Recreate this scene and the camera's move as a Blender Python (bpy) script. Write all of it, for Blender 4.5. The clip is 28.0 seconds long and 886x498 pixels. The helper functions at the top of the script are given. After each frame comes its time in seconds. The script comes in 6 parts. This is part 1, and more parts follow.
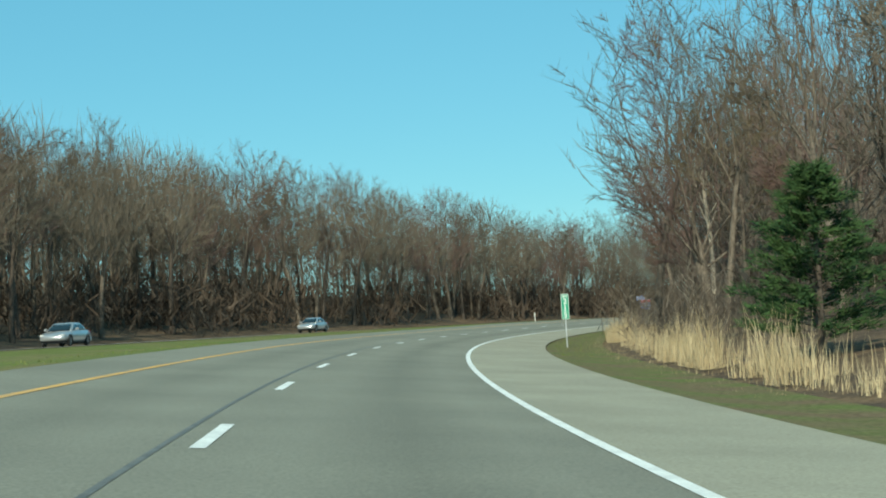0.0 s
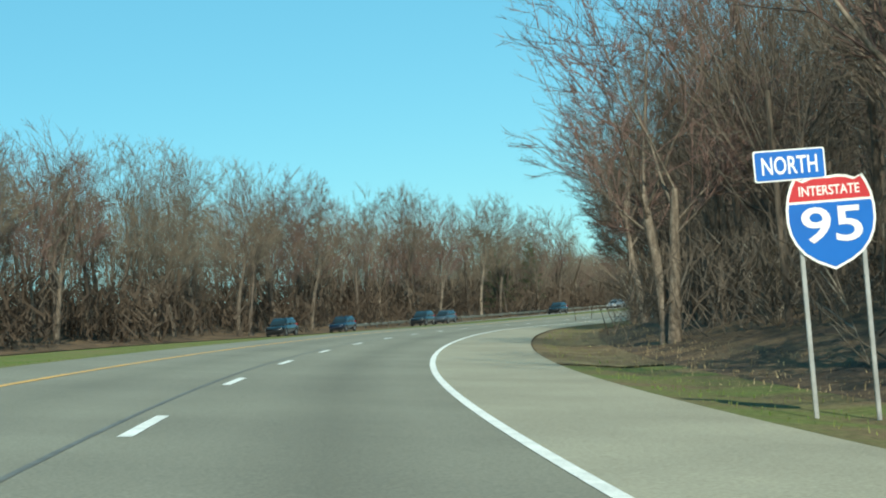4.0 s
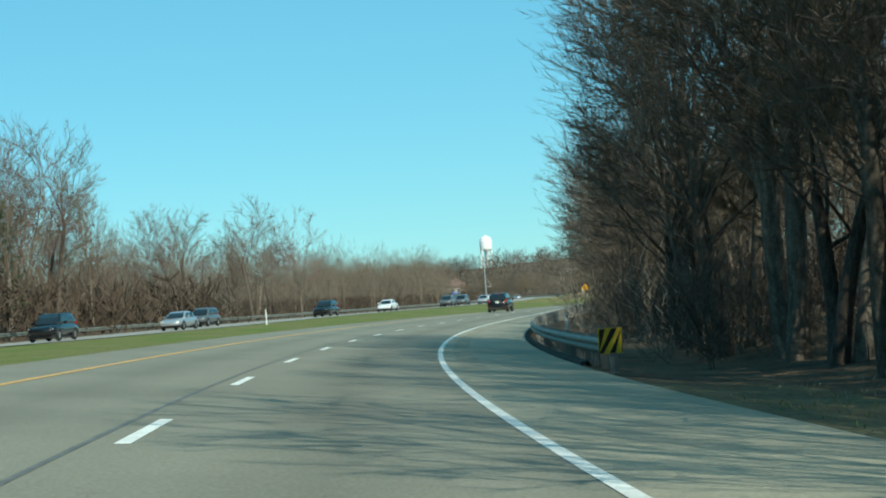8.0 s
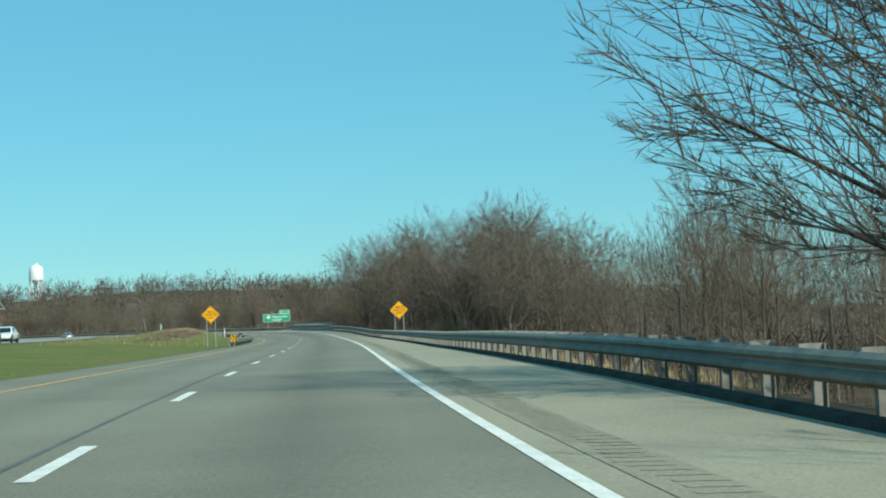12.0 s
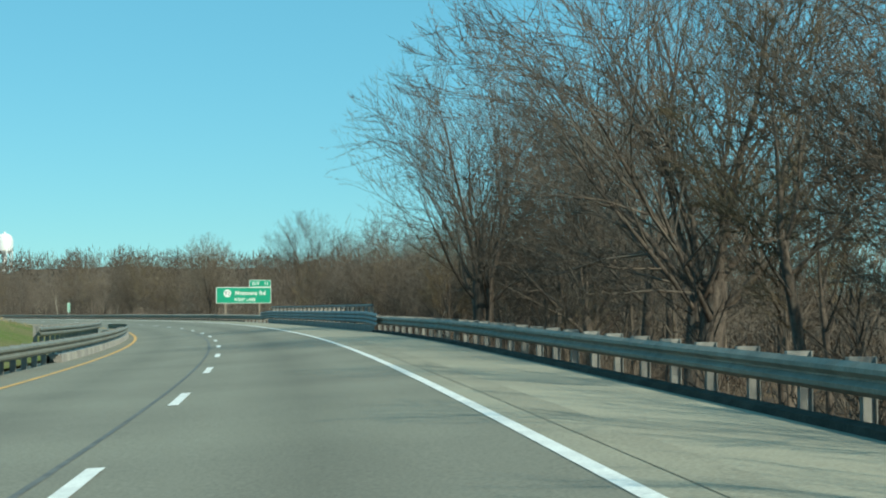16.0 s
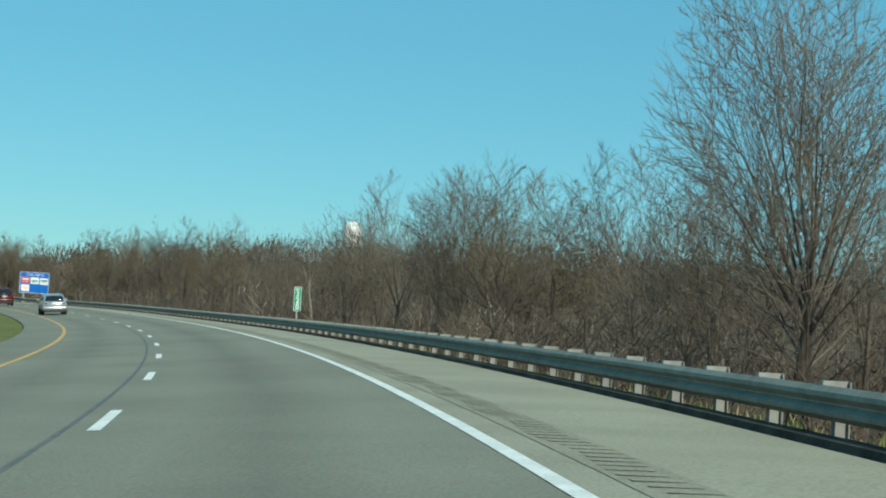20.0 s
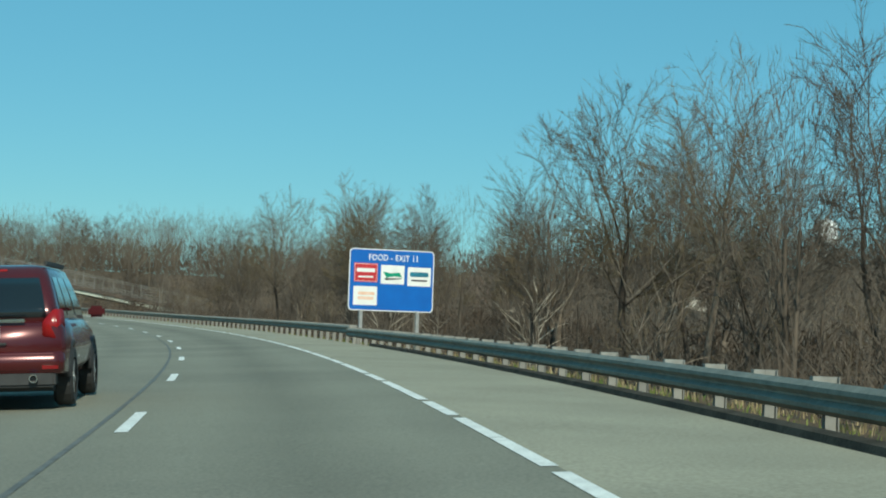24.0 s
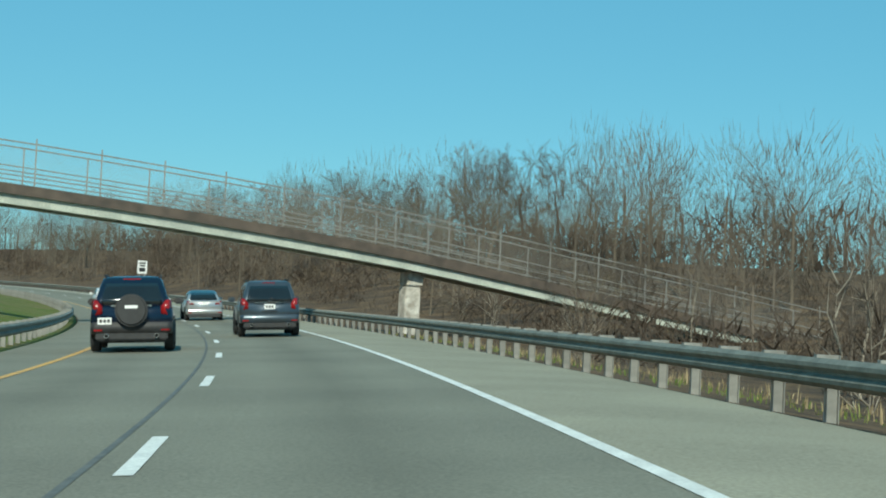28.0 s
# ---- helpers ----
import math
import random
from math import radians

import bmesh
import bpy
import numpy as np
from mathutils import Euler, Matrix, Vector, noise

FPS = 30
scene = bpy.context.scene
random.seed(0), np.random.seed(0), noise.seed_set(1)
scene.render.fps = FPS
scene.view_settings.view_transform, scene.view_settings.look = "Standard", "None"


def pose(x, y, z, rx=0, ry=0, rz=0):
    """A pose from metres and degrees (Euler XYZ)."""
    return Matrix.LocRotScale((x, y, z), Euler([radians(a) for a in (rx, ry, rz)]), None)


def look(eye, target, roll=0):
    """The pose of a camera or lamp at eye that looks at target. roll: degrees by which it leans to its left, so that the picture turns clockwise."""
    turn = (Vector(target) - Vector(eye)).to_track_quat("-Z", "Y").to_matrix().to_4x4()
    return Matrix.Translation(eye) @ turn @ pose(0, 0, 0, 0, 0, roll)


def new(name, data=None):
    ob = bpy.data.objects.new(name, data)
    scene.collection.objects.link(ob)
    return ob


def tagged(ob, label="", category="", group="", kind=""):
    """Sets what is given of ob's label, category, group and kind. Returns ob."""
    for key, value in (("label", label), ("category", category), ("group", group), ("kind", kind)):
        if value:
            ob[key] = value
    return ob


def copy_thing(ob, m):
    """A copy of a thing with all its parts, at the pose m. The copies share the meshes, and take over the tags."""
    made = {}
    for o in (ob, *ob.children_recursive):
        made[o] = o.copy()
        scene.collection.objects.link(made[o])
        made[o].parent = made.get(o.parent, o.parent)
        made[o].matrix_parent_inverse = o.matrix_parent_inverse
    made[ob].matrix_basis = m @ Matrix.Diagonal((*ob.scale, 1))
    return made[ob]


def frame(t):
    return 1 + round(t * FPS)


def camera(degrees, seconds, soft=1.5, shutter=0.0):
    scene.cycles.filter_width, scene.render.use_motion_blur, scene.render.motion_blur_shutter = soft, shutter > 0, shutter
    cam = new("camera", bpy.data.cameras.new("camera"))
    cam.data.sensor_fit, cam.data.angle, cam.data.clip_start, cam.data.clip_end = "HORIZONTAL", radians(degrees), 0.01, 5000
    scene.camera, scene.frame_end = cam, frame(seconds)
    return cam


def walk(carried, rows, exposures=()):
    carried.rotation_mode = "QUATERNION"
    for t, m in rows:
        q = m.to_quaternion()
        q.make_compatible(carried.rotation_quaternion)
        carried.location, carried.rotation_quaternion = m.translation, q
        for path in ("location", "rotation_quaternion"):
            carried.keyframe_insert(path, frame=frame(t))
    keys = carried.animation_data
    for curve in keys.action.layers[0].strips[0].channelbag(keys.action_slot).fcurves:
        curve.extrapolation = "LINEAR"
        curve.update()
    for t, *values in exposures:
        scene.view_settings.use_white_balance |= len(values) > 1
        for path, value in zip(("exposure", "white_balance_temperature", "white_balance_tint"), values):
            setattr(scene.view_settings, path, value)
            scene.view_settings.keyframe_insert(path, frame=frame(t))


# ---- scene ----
# Camera: a car in the right-hand lane, looking ahead and a little to its right.
cam = camera(29.5, 28.0, soft=2.0)
PATH = [
    (0, -0.15, 0.01, 1.15, 92.79, -3.08, -9.35),
    (0.5, 1.75, 18.22, 1.30, 92.60, -3.42, -11.19),
    (1, 4.33, 36.79, 1.40, 92.46, -4.40, -13.38),
    (1.5, 7.59, 56.10, 1.47, 92.38, -4.33, -15.52),
    (2, 11.25, 73.77, 1.53, 92.44, -4.19, -17.57),
    (2.5, 15.60, 91.32, 1.61, 92.53, -4.25, -19.96),
    (3, 20.81, 109.14, 1.71, 92.54, -4.39, -22.30),
    (3.5, 26.55, 126.80, 1.80, 92.43, -4.41, -24.33),
    (4, 33.30, 145.07, 1.88, 92.39, -4.68, -26.67),
    (4.5, 40.12, 161.28, 1.96, 92.43, -4.15, -28.34),
    (5, 47.87, 178.17, 2.05, 92.37, -4.01, -30.51),
    (5.5, 56.40, 194.93, 2.10, 92.28, -3.74, -32.93),
    (6, 65.64, 211.30, 2.12, 92.13, -3.50, -35.39),
    (6.5, 75.58, 227.24, 2.08, 91.91, -3.27, -37.68),
    (7, 85.76, 242.36, 1.99, 91.79, -3.77, -39.60),
    (7.5, 96.38, 257.21, 1.87, 91.78, -4.11, -41.59),
    (8, 107.69, 271.89, 1.76, 91.94, -4.10, -43.57),
    (8.5, 119.14, 285.81, 1.69, 92.07, -4.12, -45.40),
    (9, 131.76, 300.15, 1.64, 92.19, -4.19, -47.31),
    (9.5, 144.80, 313.91, 1.61, 92.25, -4.06, -49.38),
    (10, 157.98, 326.84, 1.59, 92.23, -3.60, -51.45),
    (10.5, 171.01, 338.71, 1.58, 92.27, -4.06, -53.54),
    (11, 185.19, 350.76, 1.57, 92.31, -3.41, -55.47),
    (11.5, 199.68, 362.28, 1.58, 92.46, -3.08, -57.25),
    (12, 214.29, 373.26, 1.63, 92.56, -2.60, -58.48),
    (12.5, 229.06, 383.97, 1.70, 92.62, -2.13, -59.17),
    (13, 243.92, 394.59, 1.77, 92.61, -1.66, -59.40),
    (13.5, 258.93, 405.29, 1.82, 92.52, -1.20, -59.26),
    (14, 274.08, 416.20, 1.83, 92.39, -0.95, -58.84),
    (14.5, 288.86, 426.96, 1.83, 92.45, -1.28, -58.73),
    (15, 304.56, 438.43, 1.86, 92.37, -1.55, -58.58),
    (15.5, 319.48, 449.30, 1.88, 92.31, -1.61, -58.34),
    (16, 334.07, 460.02, 1.90, 92.39, -0.43, -58.11),
    (16.5, 348.25, 470.65, 1.95, 92.60, 0.91, -57.59),
    (17, 363.10, 482.10, 2.05, 92.79, 1.27, -56.52),
    (17.5, 378.03, 494.35, 2.17, 92.72, 1.44, -55.09),
    (18, 391.97, 506.44, 2.30, 92.69, 2.47, -53.50),
    (18.5, 405.28, 518.36, 2.45, 92.82, 3.66, -51.75),
    (19, 418.30, 530.76, 2.59, 92.90, 3.20, -49.88),
    (19.5, 431.14, 543.88, 2.73, 92.79, 3.15, -47.89),
    (20, 443.52, 557.49, 2.86, 92.62, 3.00, -45.78),
    (20.5, 455.27, 571.64, 2.95, 92.56, 3.01, -43.46),
    (21, 466.42, 586.20, 3.02, 92.43, 2.83, -41.32),
    (21.5, 477.04, 601.09, 3.08, 92.49, 2.58, -39.53),
    (22, 487.25, 616.35, 3.18, 92.64, 2.59, -37.86),
    (22.5, 497.04, 631.92, 3.31, 92.74, 2.60, -36.29),
    (23, 506.38, 647.73, 3.47, 92.78, 2.63, -34.78),
    (23.5, 515.28, 663.71, 3.63, 92.71, 2.65, -33.29),
    (24, 523.30, 679.07, 3.75, 92.62, 1.96, -31.76),
    (24.5, 531.37, 695.18, 3.85, 92.62, 2.01, -29.99),
    (25, 538.91, 711.52, 3.94, 92.53, 1.44, -28.21),
    (25.5, 545.75, 728.18, 3.98, 92.44, 0.82, -26.25),
    (26, 552.12, 745.43, 4.02, 92.54, 1.38, -24.25),
    (26.5, 557.67, 762.07, 4.07, 92.54, 2.08, -22.36),
    (27, 562.88, 779.49, 4.12, 92.55, 2.11, -20.60),
    (27.5, 567.89, 797.56, 4.20, 92.61, 2.49, -19.01),
    (28, 572.24, 814.93, 4.31, 92.65, 2.56, -17.66),
]
# each row: seconds, x, y, z, tilt, lean to the left, heading to the left
walk(cam, [(t, Matrix.Translation((x, y, z)) @ pose(0, 0, 0, 0, 0, yaw) @ pose(0, 0, 0, tilt, 0, 0) @ pose(0, 0, 0, 0, 0, lean))
           for t, x, y, z, tilt, lean, yaw in PATH], [(t, e, k, -4) for t, e, k in ((0, 0.05, 6750), (4, 0.2, 6650), (7, 0.16, 6550), (8, 0.13, 6500), (11, 0.0, 6500), (17, 0.08, 6680), (20, -0.15, 6500), (23, -0.25, 6550), (25, -0.3, 6430), (28, -0.18, 6400))])
# Light: clear afternoon, the sun behind the car and to the south-west.
SUN_AZ, SUN_EL = 199.0, 35.0
world = bpy.data.worlds.new("sky")
scene.world = world
world.use_nodes = True
wn = world.node_tree.nodes
sky = wn.new("ShaderNodeTexSky")
sky.sky_type = "NISHITA"
sky.sun_disc = False
sky.sun_elevation, sky.sun_rotation = radians(SUN_EL), radians(SUN_AZ)
sky.air_density, sky.dust_density, sky.ozone_density = 1.0, 0.0, 3.0
tint = wn.new("ShaderNodeVectorMath")  # the clear spring sky reads a little cyan
tint.operation = "MULTIPLY_ADD"
tint.inputs[1].default_value = (0.36, 0.5, 0.52)
tint.inputs[2].default_value = (0.72, 2.75, 4.05)
world.node_tree.links.new(sky.outputs[0], tint.inputs[0])
world.node_tree.links.new(tint.outputs[0], wn["Background"].inputs[0])
wn["Background"].inputs[1].default_value = 0.1
sun = new("sun", bpy.data.lights.new("sun", "SUN"))
sun.data.energy, sun.data.angle, sun.data.color = 4.8, radians(0.5), (1.0, 0.93, 0.82)
sun_dir = Vector((math.sin(radians(SUN_AZ)) * math.cos(radians(SUN_EL)), math.cos(radians(SUN_AZ)) * math.cos(radians(SUN_EL)), math.sin(radians(SUN_EL))))
sun.matrix_world = look(sun_dir * 100, (0, 0, 0))
# ---- materials ----
def material(name, color, rough=0.8, metal=0.0, dark=None, scale=3.0, fine=0.0, fine_scale=60.0, bump=0.0, bump_scale=40.0, per_object=0.0, streak=None, spec=0.5):
    """A surface with two scales of variation: blotches between color and dark, and fine grain; bump as relief."""
    m = bpy.data.materials.new(name)
    m.use_nodes = True
    nt = m.node_tree
    n, l = nt.nodes, nt.links
    b = n["Principled BSDF"]
    b.inputs["Roughness"].default_value, b.inputs["Metallic"].default_value = rough, metal
    b.inputs["Specular IOR Level"].default_value = spec
    co = n.new("ShaderNodeTexCoord")
    src = co.outputs["Object"]
    if streak:
        mp = n.new("ShaderNodeMapping")
        mp.inputs["Scale"].default_value = streak
        l.new(src, mp.inputs[0])
        src = mp.outputs[0]
    t = n.new("ShaderNodeTexNoise")
    t.inputs["Scale"].default_value, t.inputs["Detail"].default_value = scale, 5.0
    l.new(src, t.inputs["Vector"])
    ramp = n.new("ShaderNodeValToRGB")
    d = dark or tuple(c * 0.7 for c in color)
    ramp.color_ramp.elements[0].position, ramp.color_ramp.elements[1].position = 0.36, 0.64
    ramp.color_ramp.elements[0].color, ramp.color_ramp.elements[1].color = (*d, 1), (*color, 1)
    l.new(t.outputs[0], ramp.inputs[0])
    out = ramp.outputs[0]
    if fine:
        g = n.new("ShaderNodeTexNoise")
        g.inputs["Scale"].default_value, g.inputs["Detail"].default_value = fine_scale, 3.0
        l.new(co.outputs["Object"], g.inputs["Vector"])
        mr = n.new("ShaderNodeMapRange")
        mr.inputs[1].default_value, mr.inputs[2].default_value = 0.3, 0.7
        mr.inputs[3].default_value, mr.inputs[4].default_value = 1 - fine, 1 + fine
        l.new(g.outputs[0], mr.inputs[0])
        mx = n.new("ShaderNodeVectorMath")
        mx.operation = "SCALE"
        l.new(out, mx.inputs[0])
        l.new(mr.outputs[0], mx.inputs["Scale"])
        out = mx.outputs[0]
    if per_object:
        oi = n.new("ShaderNodeObjectInfo")
        mr = n.new("ShaderNodeMapRange")
        mr.inputs[3].default_value, mr.inputs[4].default_value = 1 - per_object, 1 + per_object
        l.new(oi.outputs["Random"], mr.inputs[0])
        mx = n.new("ShaderNodeVectorMath")
        mx.operation = "SCALE"
        l.new(out, mx.inputs[0])
        l.new(mr.outputs[0], mx.inputs["Scale"])
        out = mx.outputs[0]
    l.new(out, b.inputs["Base Color"])
    if bump:
        g = n.new("ShaderNodeTexNoise")
        g.inputs["Scale"].default_value, g.inputs["Detail"].default_value = bump_scale, 4.0
        l.new(co.outputs["Object"], g.inputs["Vector"])
        bp = n.new("ShaderNodeBump")
        bp.inputs["Strength"].default_value, bp.inputs["Distance"].default_value = bump, 0.02
        l.new(g.outputs[0], bp.inputs["Height"])
        l.new(bp.outputs[0], b.inputs["Normal"])
    return m


ASPHALT = material("asphalt", (0.243, 0.236, 0.185), 0.9, dark=(0.205, 0.198, 0.157), scale=0.25, fine=0.22, fine_scale=35, bump=0.25, bump_scale=70, spec=0.3)
SHOULDER = material("shoulder_asphalt", (0.352, 0.33, 0.25), 0.92, dark=(0.292, 0.273, 0.208), scale=0.35, fine=0.2, fine_scale=30, bump=0.25, bump_scale=60, spec=0.25)
OLD_ROAD = material("old_concrete_road", (0.34, 0.33, 0.3), 0.9, dark=(0.28, 0.27, 0.245), scale=0.3, fine=0.15, fine_scale=25, spec=0.25)
WHITE_LINE = material("white_road_paint", (0.85, 0.85, 0.8), 0.7, dark=(0.7, 0.7, 0.66), scale=2.5, fine=0.15, fine_scale=30)
YELLOW_LINE = material("yellow_road_paint", (0.75, 0.42, 0.1), 0.7, dark=(0.55, 0.33, 0.12), scale=2.0, fine=0.15, fine_scale=30)
TAR = material("tar_seal", (0.11, 0.11, 0.1), 0.7, dark=(0.16, 0.16, 0.145), scale=4)
GRASS_GROUND = material("grass_turf", (0.115, 0.158, 0.036), 0.95, dark=(0.18, 0.16, 0.07), scale=0.25, fine=0.35, fine_scale=9, bump=0.6, bump_scale=14, spec=0.1)
LITTER = material("leaf_litter", (0.17, 0.115, 0.07), 0.95, dark=(0.08, 0.06, 0.045), scale=0.5, fine=0.4, fine_scale=7, bump=0.7, bump_scale=9, spec=0.1)
DRY_GRASS = material("dry_reed", (0.42, 0.33, 0.19), 0.85, dark=(0.27, 0.21, 0.12), scale=1.2, per_object=0.15, spec=0.2)
BLADE = material("green_grass_blades", (0.1, 0.17, 0.03), 0.8, dark=(0.2, 0.2, 0.07), scale=0.4, spec=0.2)
GALV = material("galvanised_steel", (0.235, 0.24, 0.2), 0.65, 0.15, dark=(0.165, 0.17, 0.142), scale=2.5, fine=0.12, fine_scale=20)
POST = material("galvanised_post", (0.3, 0.3, 0.275), 0.6, 0.25, dark=(0.2, 0.2, 0.185), scale=5, per_object=0.12)
CONCRETE = material("concrete", (0.46, 0.43, 0.37), 0.9, dark=(0.3, 0.28, 0.25), scale=1.3, fine=0.15, fine_scale=18, bump=0.2, bump_scale=25)
VERGE = material("verge_soil", (0.125, 0.15, 0.048), 0.95, dark=(0.16, 0.118, 0.07), scale=0.5, fine=0.35, fine_scale=9, bump=0.6, bump_scale=14, spec=0.1)
DRY_VERGE = material("dry_verge_soil", (0.2, 0.16, 0.09), 0.95, dark=(0.14, 0.1, 0.06), scale=0.5, fine=0.35, fine_scale=9, bump=0.6, bump_scale=14, spec=0.1)
REED = material("tall_dry_reed", (0.58, 0.47, 0.29), 0.85, dark=(0.4, 0.31, 0.18), scale=1.0, spec=0.2)


def lane_wear(m):
    """Oil darkens the middle of each lane and tyres polish the wheel paths; the strip's own lateral coordinate drives it."""
    nt = m.node_tree
    n, l = nt.nodes, nt.links
    b = n["Principled BSDF"]
    src = b.inputs["Base Color"].links[0].from_socket
    uv = n.new("ShaderNodeTexCoord")
    sep = n.new("ShaderNodeSeparateXYZ")
    l.new(uv.outputs["UV"], sep.inputs[0])
    noise_ = n.new("ShaderNodeTexNoise")
    noise_.inputs["Scale"].default_value = 0.12
    l.new(uv.outputs["Object"], noise_.inputs["Vector"])
    add = n.new("ShaderNodeMath")
    add.operation = "MULTIPLY_ADD"
    add.inputs[1].default_value, add.inputs[2].default_value = 0.06, -0.03
    l.new(noise_.outputs[0], add.inputs[0])
    tot = n.new("ShaderNodeMath")
    l.new(sep.outputs[0], tot.inputs[0])
    l.new(add.outputs[0], tot.inputs[1])
    ramp = n.new("ShaderNodeValToRGB")
    stops = [(-7, 0.97), (-5.4, 1.0), (-4.4, 1.03), (-3.5, 0.86), (-2.6, 1.03), (-1.75, 0.98), (-0.9, 1.02), (0.0, 0.8), (0.9, 1.02), (1.75, 0.97)]
    els = ramp.color_ramp.elements
    while len(els) < len(stops):
        els.new(0.5)
    for e, (u, v) in zip(els, stops):
        e.position, e.color = (u + 7) / 10, (v, v, v, 1)
    l.new(tot.outputs[0], ramp.inputs[0])
    mx = n.new("ShaderNodeVectorMath")
    mx.operation = "MULTIPLY"
    l.new(src, mx.inputs[0])
    l.new(ramp.outputs[0], mx.inputs[1])
    l.new(mx.outputs[0], b.inputs["Base Color"])


lane_wear(ASPHALT)
# ---- plan of the road ----
# station in metres, bearing east of +y, height of the lane, crossfall in degrees (positive: rising to the right)
ALIGN = [
    (-150, -11.3, -0.04, -2.97), (-60, -1.7, 0.06, -3.67), (0, 4.71, 0.13, -4.67), (60, 11.12, 0.52, -5.22), (120, 18.36, 0.77, -5.18), (180, 24.94, 1.02, -5.37),
    (240, 32.66, 1.14, -3.94), (300, 39.04, 0.79, -4.52), (360, 45.39, 0.63, -4.76), (420, 51.86, 0.63, -3.5), (480, 54.57, 0.81, -0.38), (540, 53.88, 0.86, 1),
    (600, 53.12, 0.91, 2.24), (660, 49.22, 1.28, 4.02), (720, 43.23, 1.67, 4.22), (780, 36.15, 1.97, 4.51), (840, 30.74, 2.27, 4.36), (900, 25.52, 2.73, 3.12),
    (960, 19.17, 2.97, 3.36), (1020, 13.53, 3.25, 3.07), (1080, 8.2, 3.75, 3.34), (1140, 3, 4.55, 3.2), (1200, -2.2, 5.75, 3), (1300, -10, 7.75, 2.5),
    (1440, -18, 9.65, 2),
]


def spline(xs, ys, x):
    xs, ys, x = (np.asarray(v, float) for v in (xs, ys, x))
    d = np.gradient(ys, xs)
    i = np.clip(np.searchsorted(xs, x, side="right") - 1, 0, len(xs) - 2)
    h = xs[i + 1] - xs[i]
    u = (x - xs[i]) / h
    return (2 * u**3 - 3 * u**2 + 1) * ys[i] + (u**3 - 2 * u**2 + u) * h * d[i] + (3 * u**2 - 2 * u**3) * ys[i + 1] + (u**3 - u**2) * h * d[i + 1]


ST = np.arange(-150.0, 1440.5, 1.0)
_a = np.array(ALIGN)
AZ = np.radians(spline(_a[:, 0], _a[:, 1], ST))
RZ = spline(_a[:, 0], _a[:, 2], ST)
BK = np.tan(np.radians(spline(_a[:, 0], _a[:, 3], ST)))
_mid = (AZ[1:] + AZ[:-1]) / 2
CX = np.concatenate([[0], np.cumsum(np.sin(_mid))])
CY = np.concatenate([[0], np.cumsum(np.cos(_mid))])
CX, CY = CX - CX[150], CY - CY[150]
# the lane's axis wanders a little from that line
_d = [(-150, 0.48), (0, 0.48), (60, 0.46), (120, 0.14), (180, -0.35), (240, 0.02), (300, -0.04), (360, -0.08), (420, -0.34), (480, -0.47), (540, -0.32), (600, -0.16), (660, -0.16), (720, -0.02), (780, 0.11), (840, 0.32), (900, -0.14), (960, 0.17), (1020, 0.56), (1080, 1.45), (1440, 1.45)]
_o = spline([r[0] for r in _d], [r[1] for r in _d], ST)
CX, CY = CX + np.cos(AZ) * _o, CY - np.sin(AZ) * _o

# lateral places from the driver's line, in metres (right positive)
EDGE = 1.69
PAVED_L, PAVED_R = -6.6, 4.6


def lerp(s, *rows):
    return np.interp(s, [r[0] for r in rows], [r[1] for r in rows])


def DASH(s):
    """Line of the lane dashes, which drifts a little along the road."""
    return lerp(s, (0, -1.73), (120, -1.65), (240, -1.65), (360, -1.59), (480, -1.63), (600, -1.53), (720, -1.63), (840, -1.60), (960, -1.59), (1080, -1.58))


def YELLOW(s):
    return lerp(s, (0, -4.73), (120, -4.70), (240, -4.74), (360, -4.81), (480, -4.91), (600, -5.03), (720, -4.83), (840, -4.71), (960, -4.70), (1080, -4.71))


def opp_u(s):
    """The near edge of the other carriageway."""
    return lerp(s, (0, -21.0), (400, -21.0), (560, -22.0), (700, -26.0), (900, -26.0), (1040, -16.0), (1200, -13.0), (1440, -13.0))


def opp_z(s):
    return lerp(s, (0, 0.75), (400, 0.7), (600, 0.8), (800, 0.3), (1000, 0.4), (1200, 0.9))


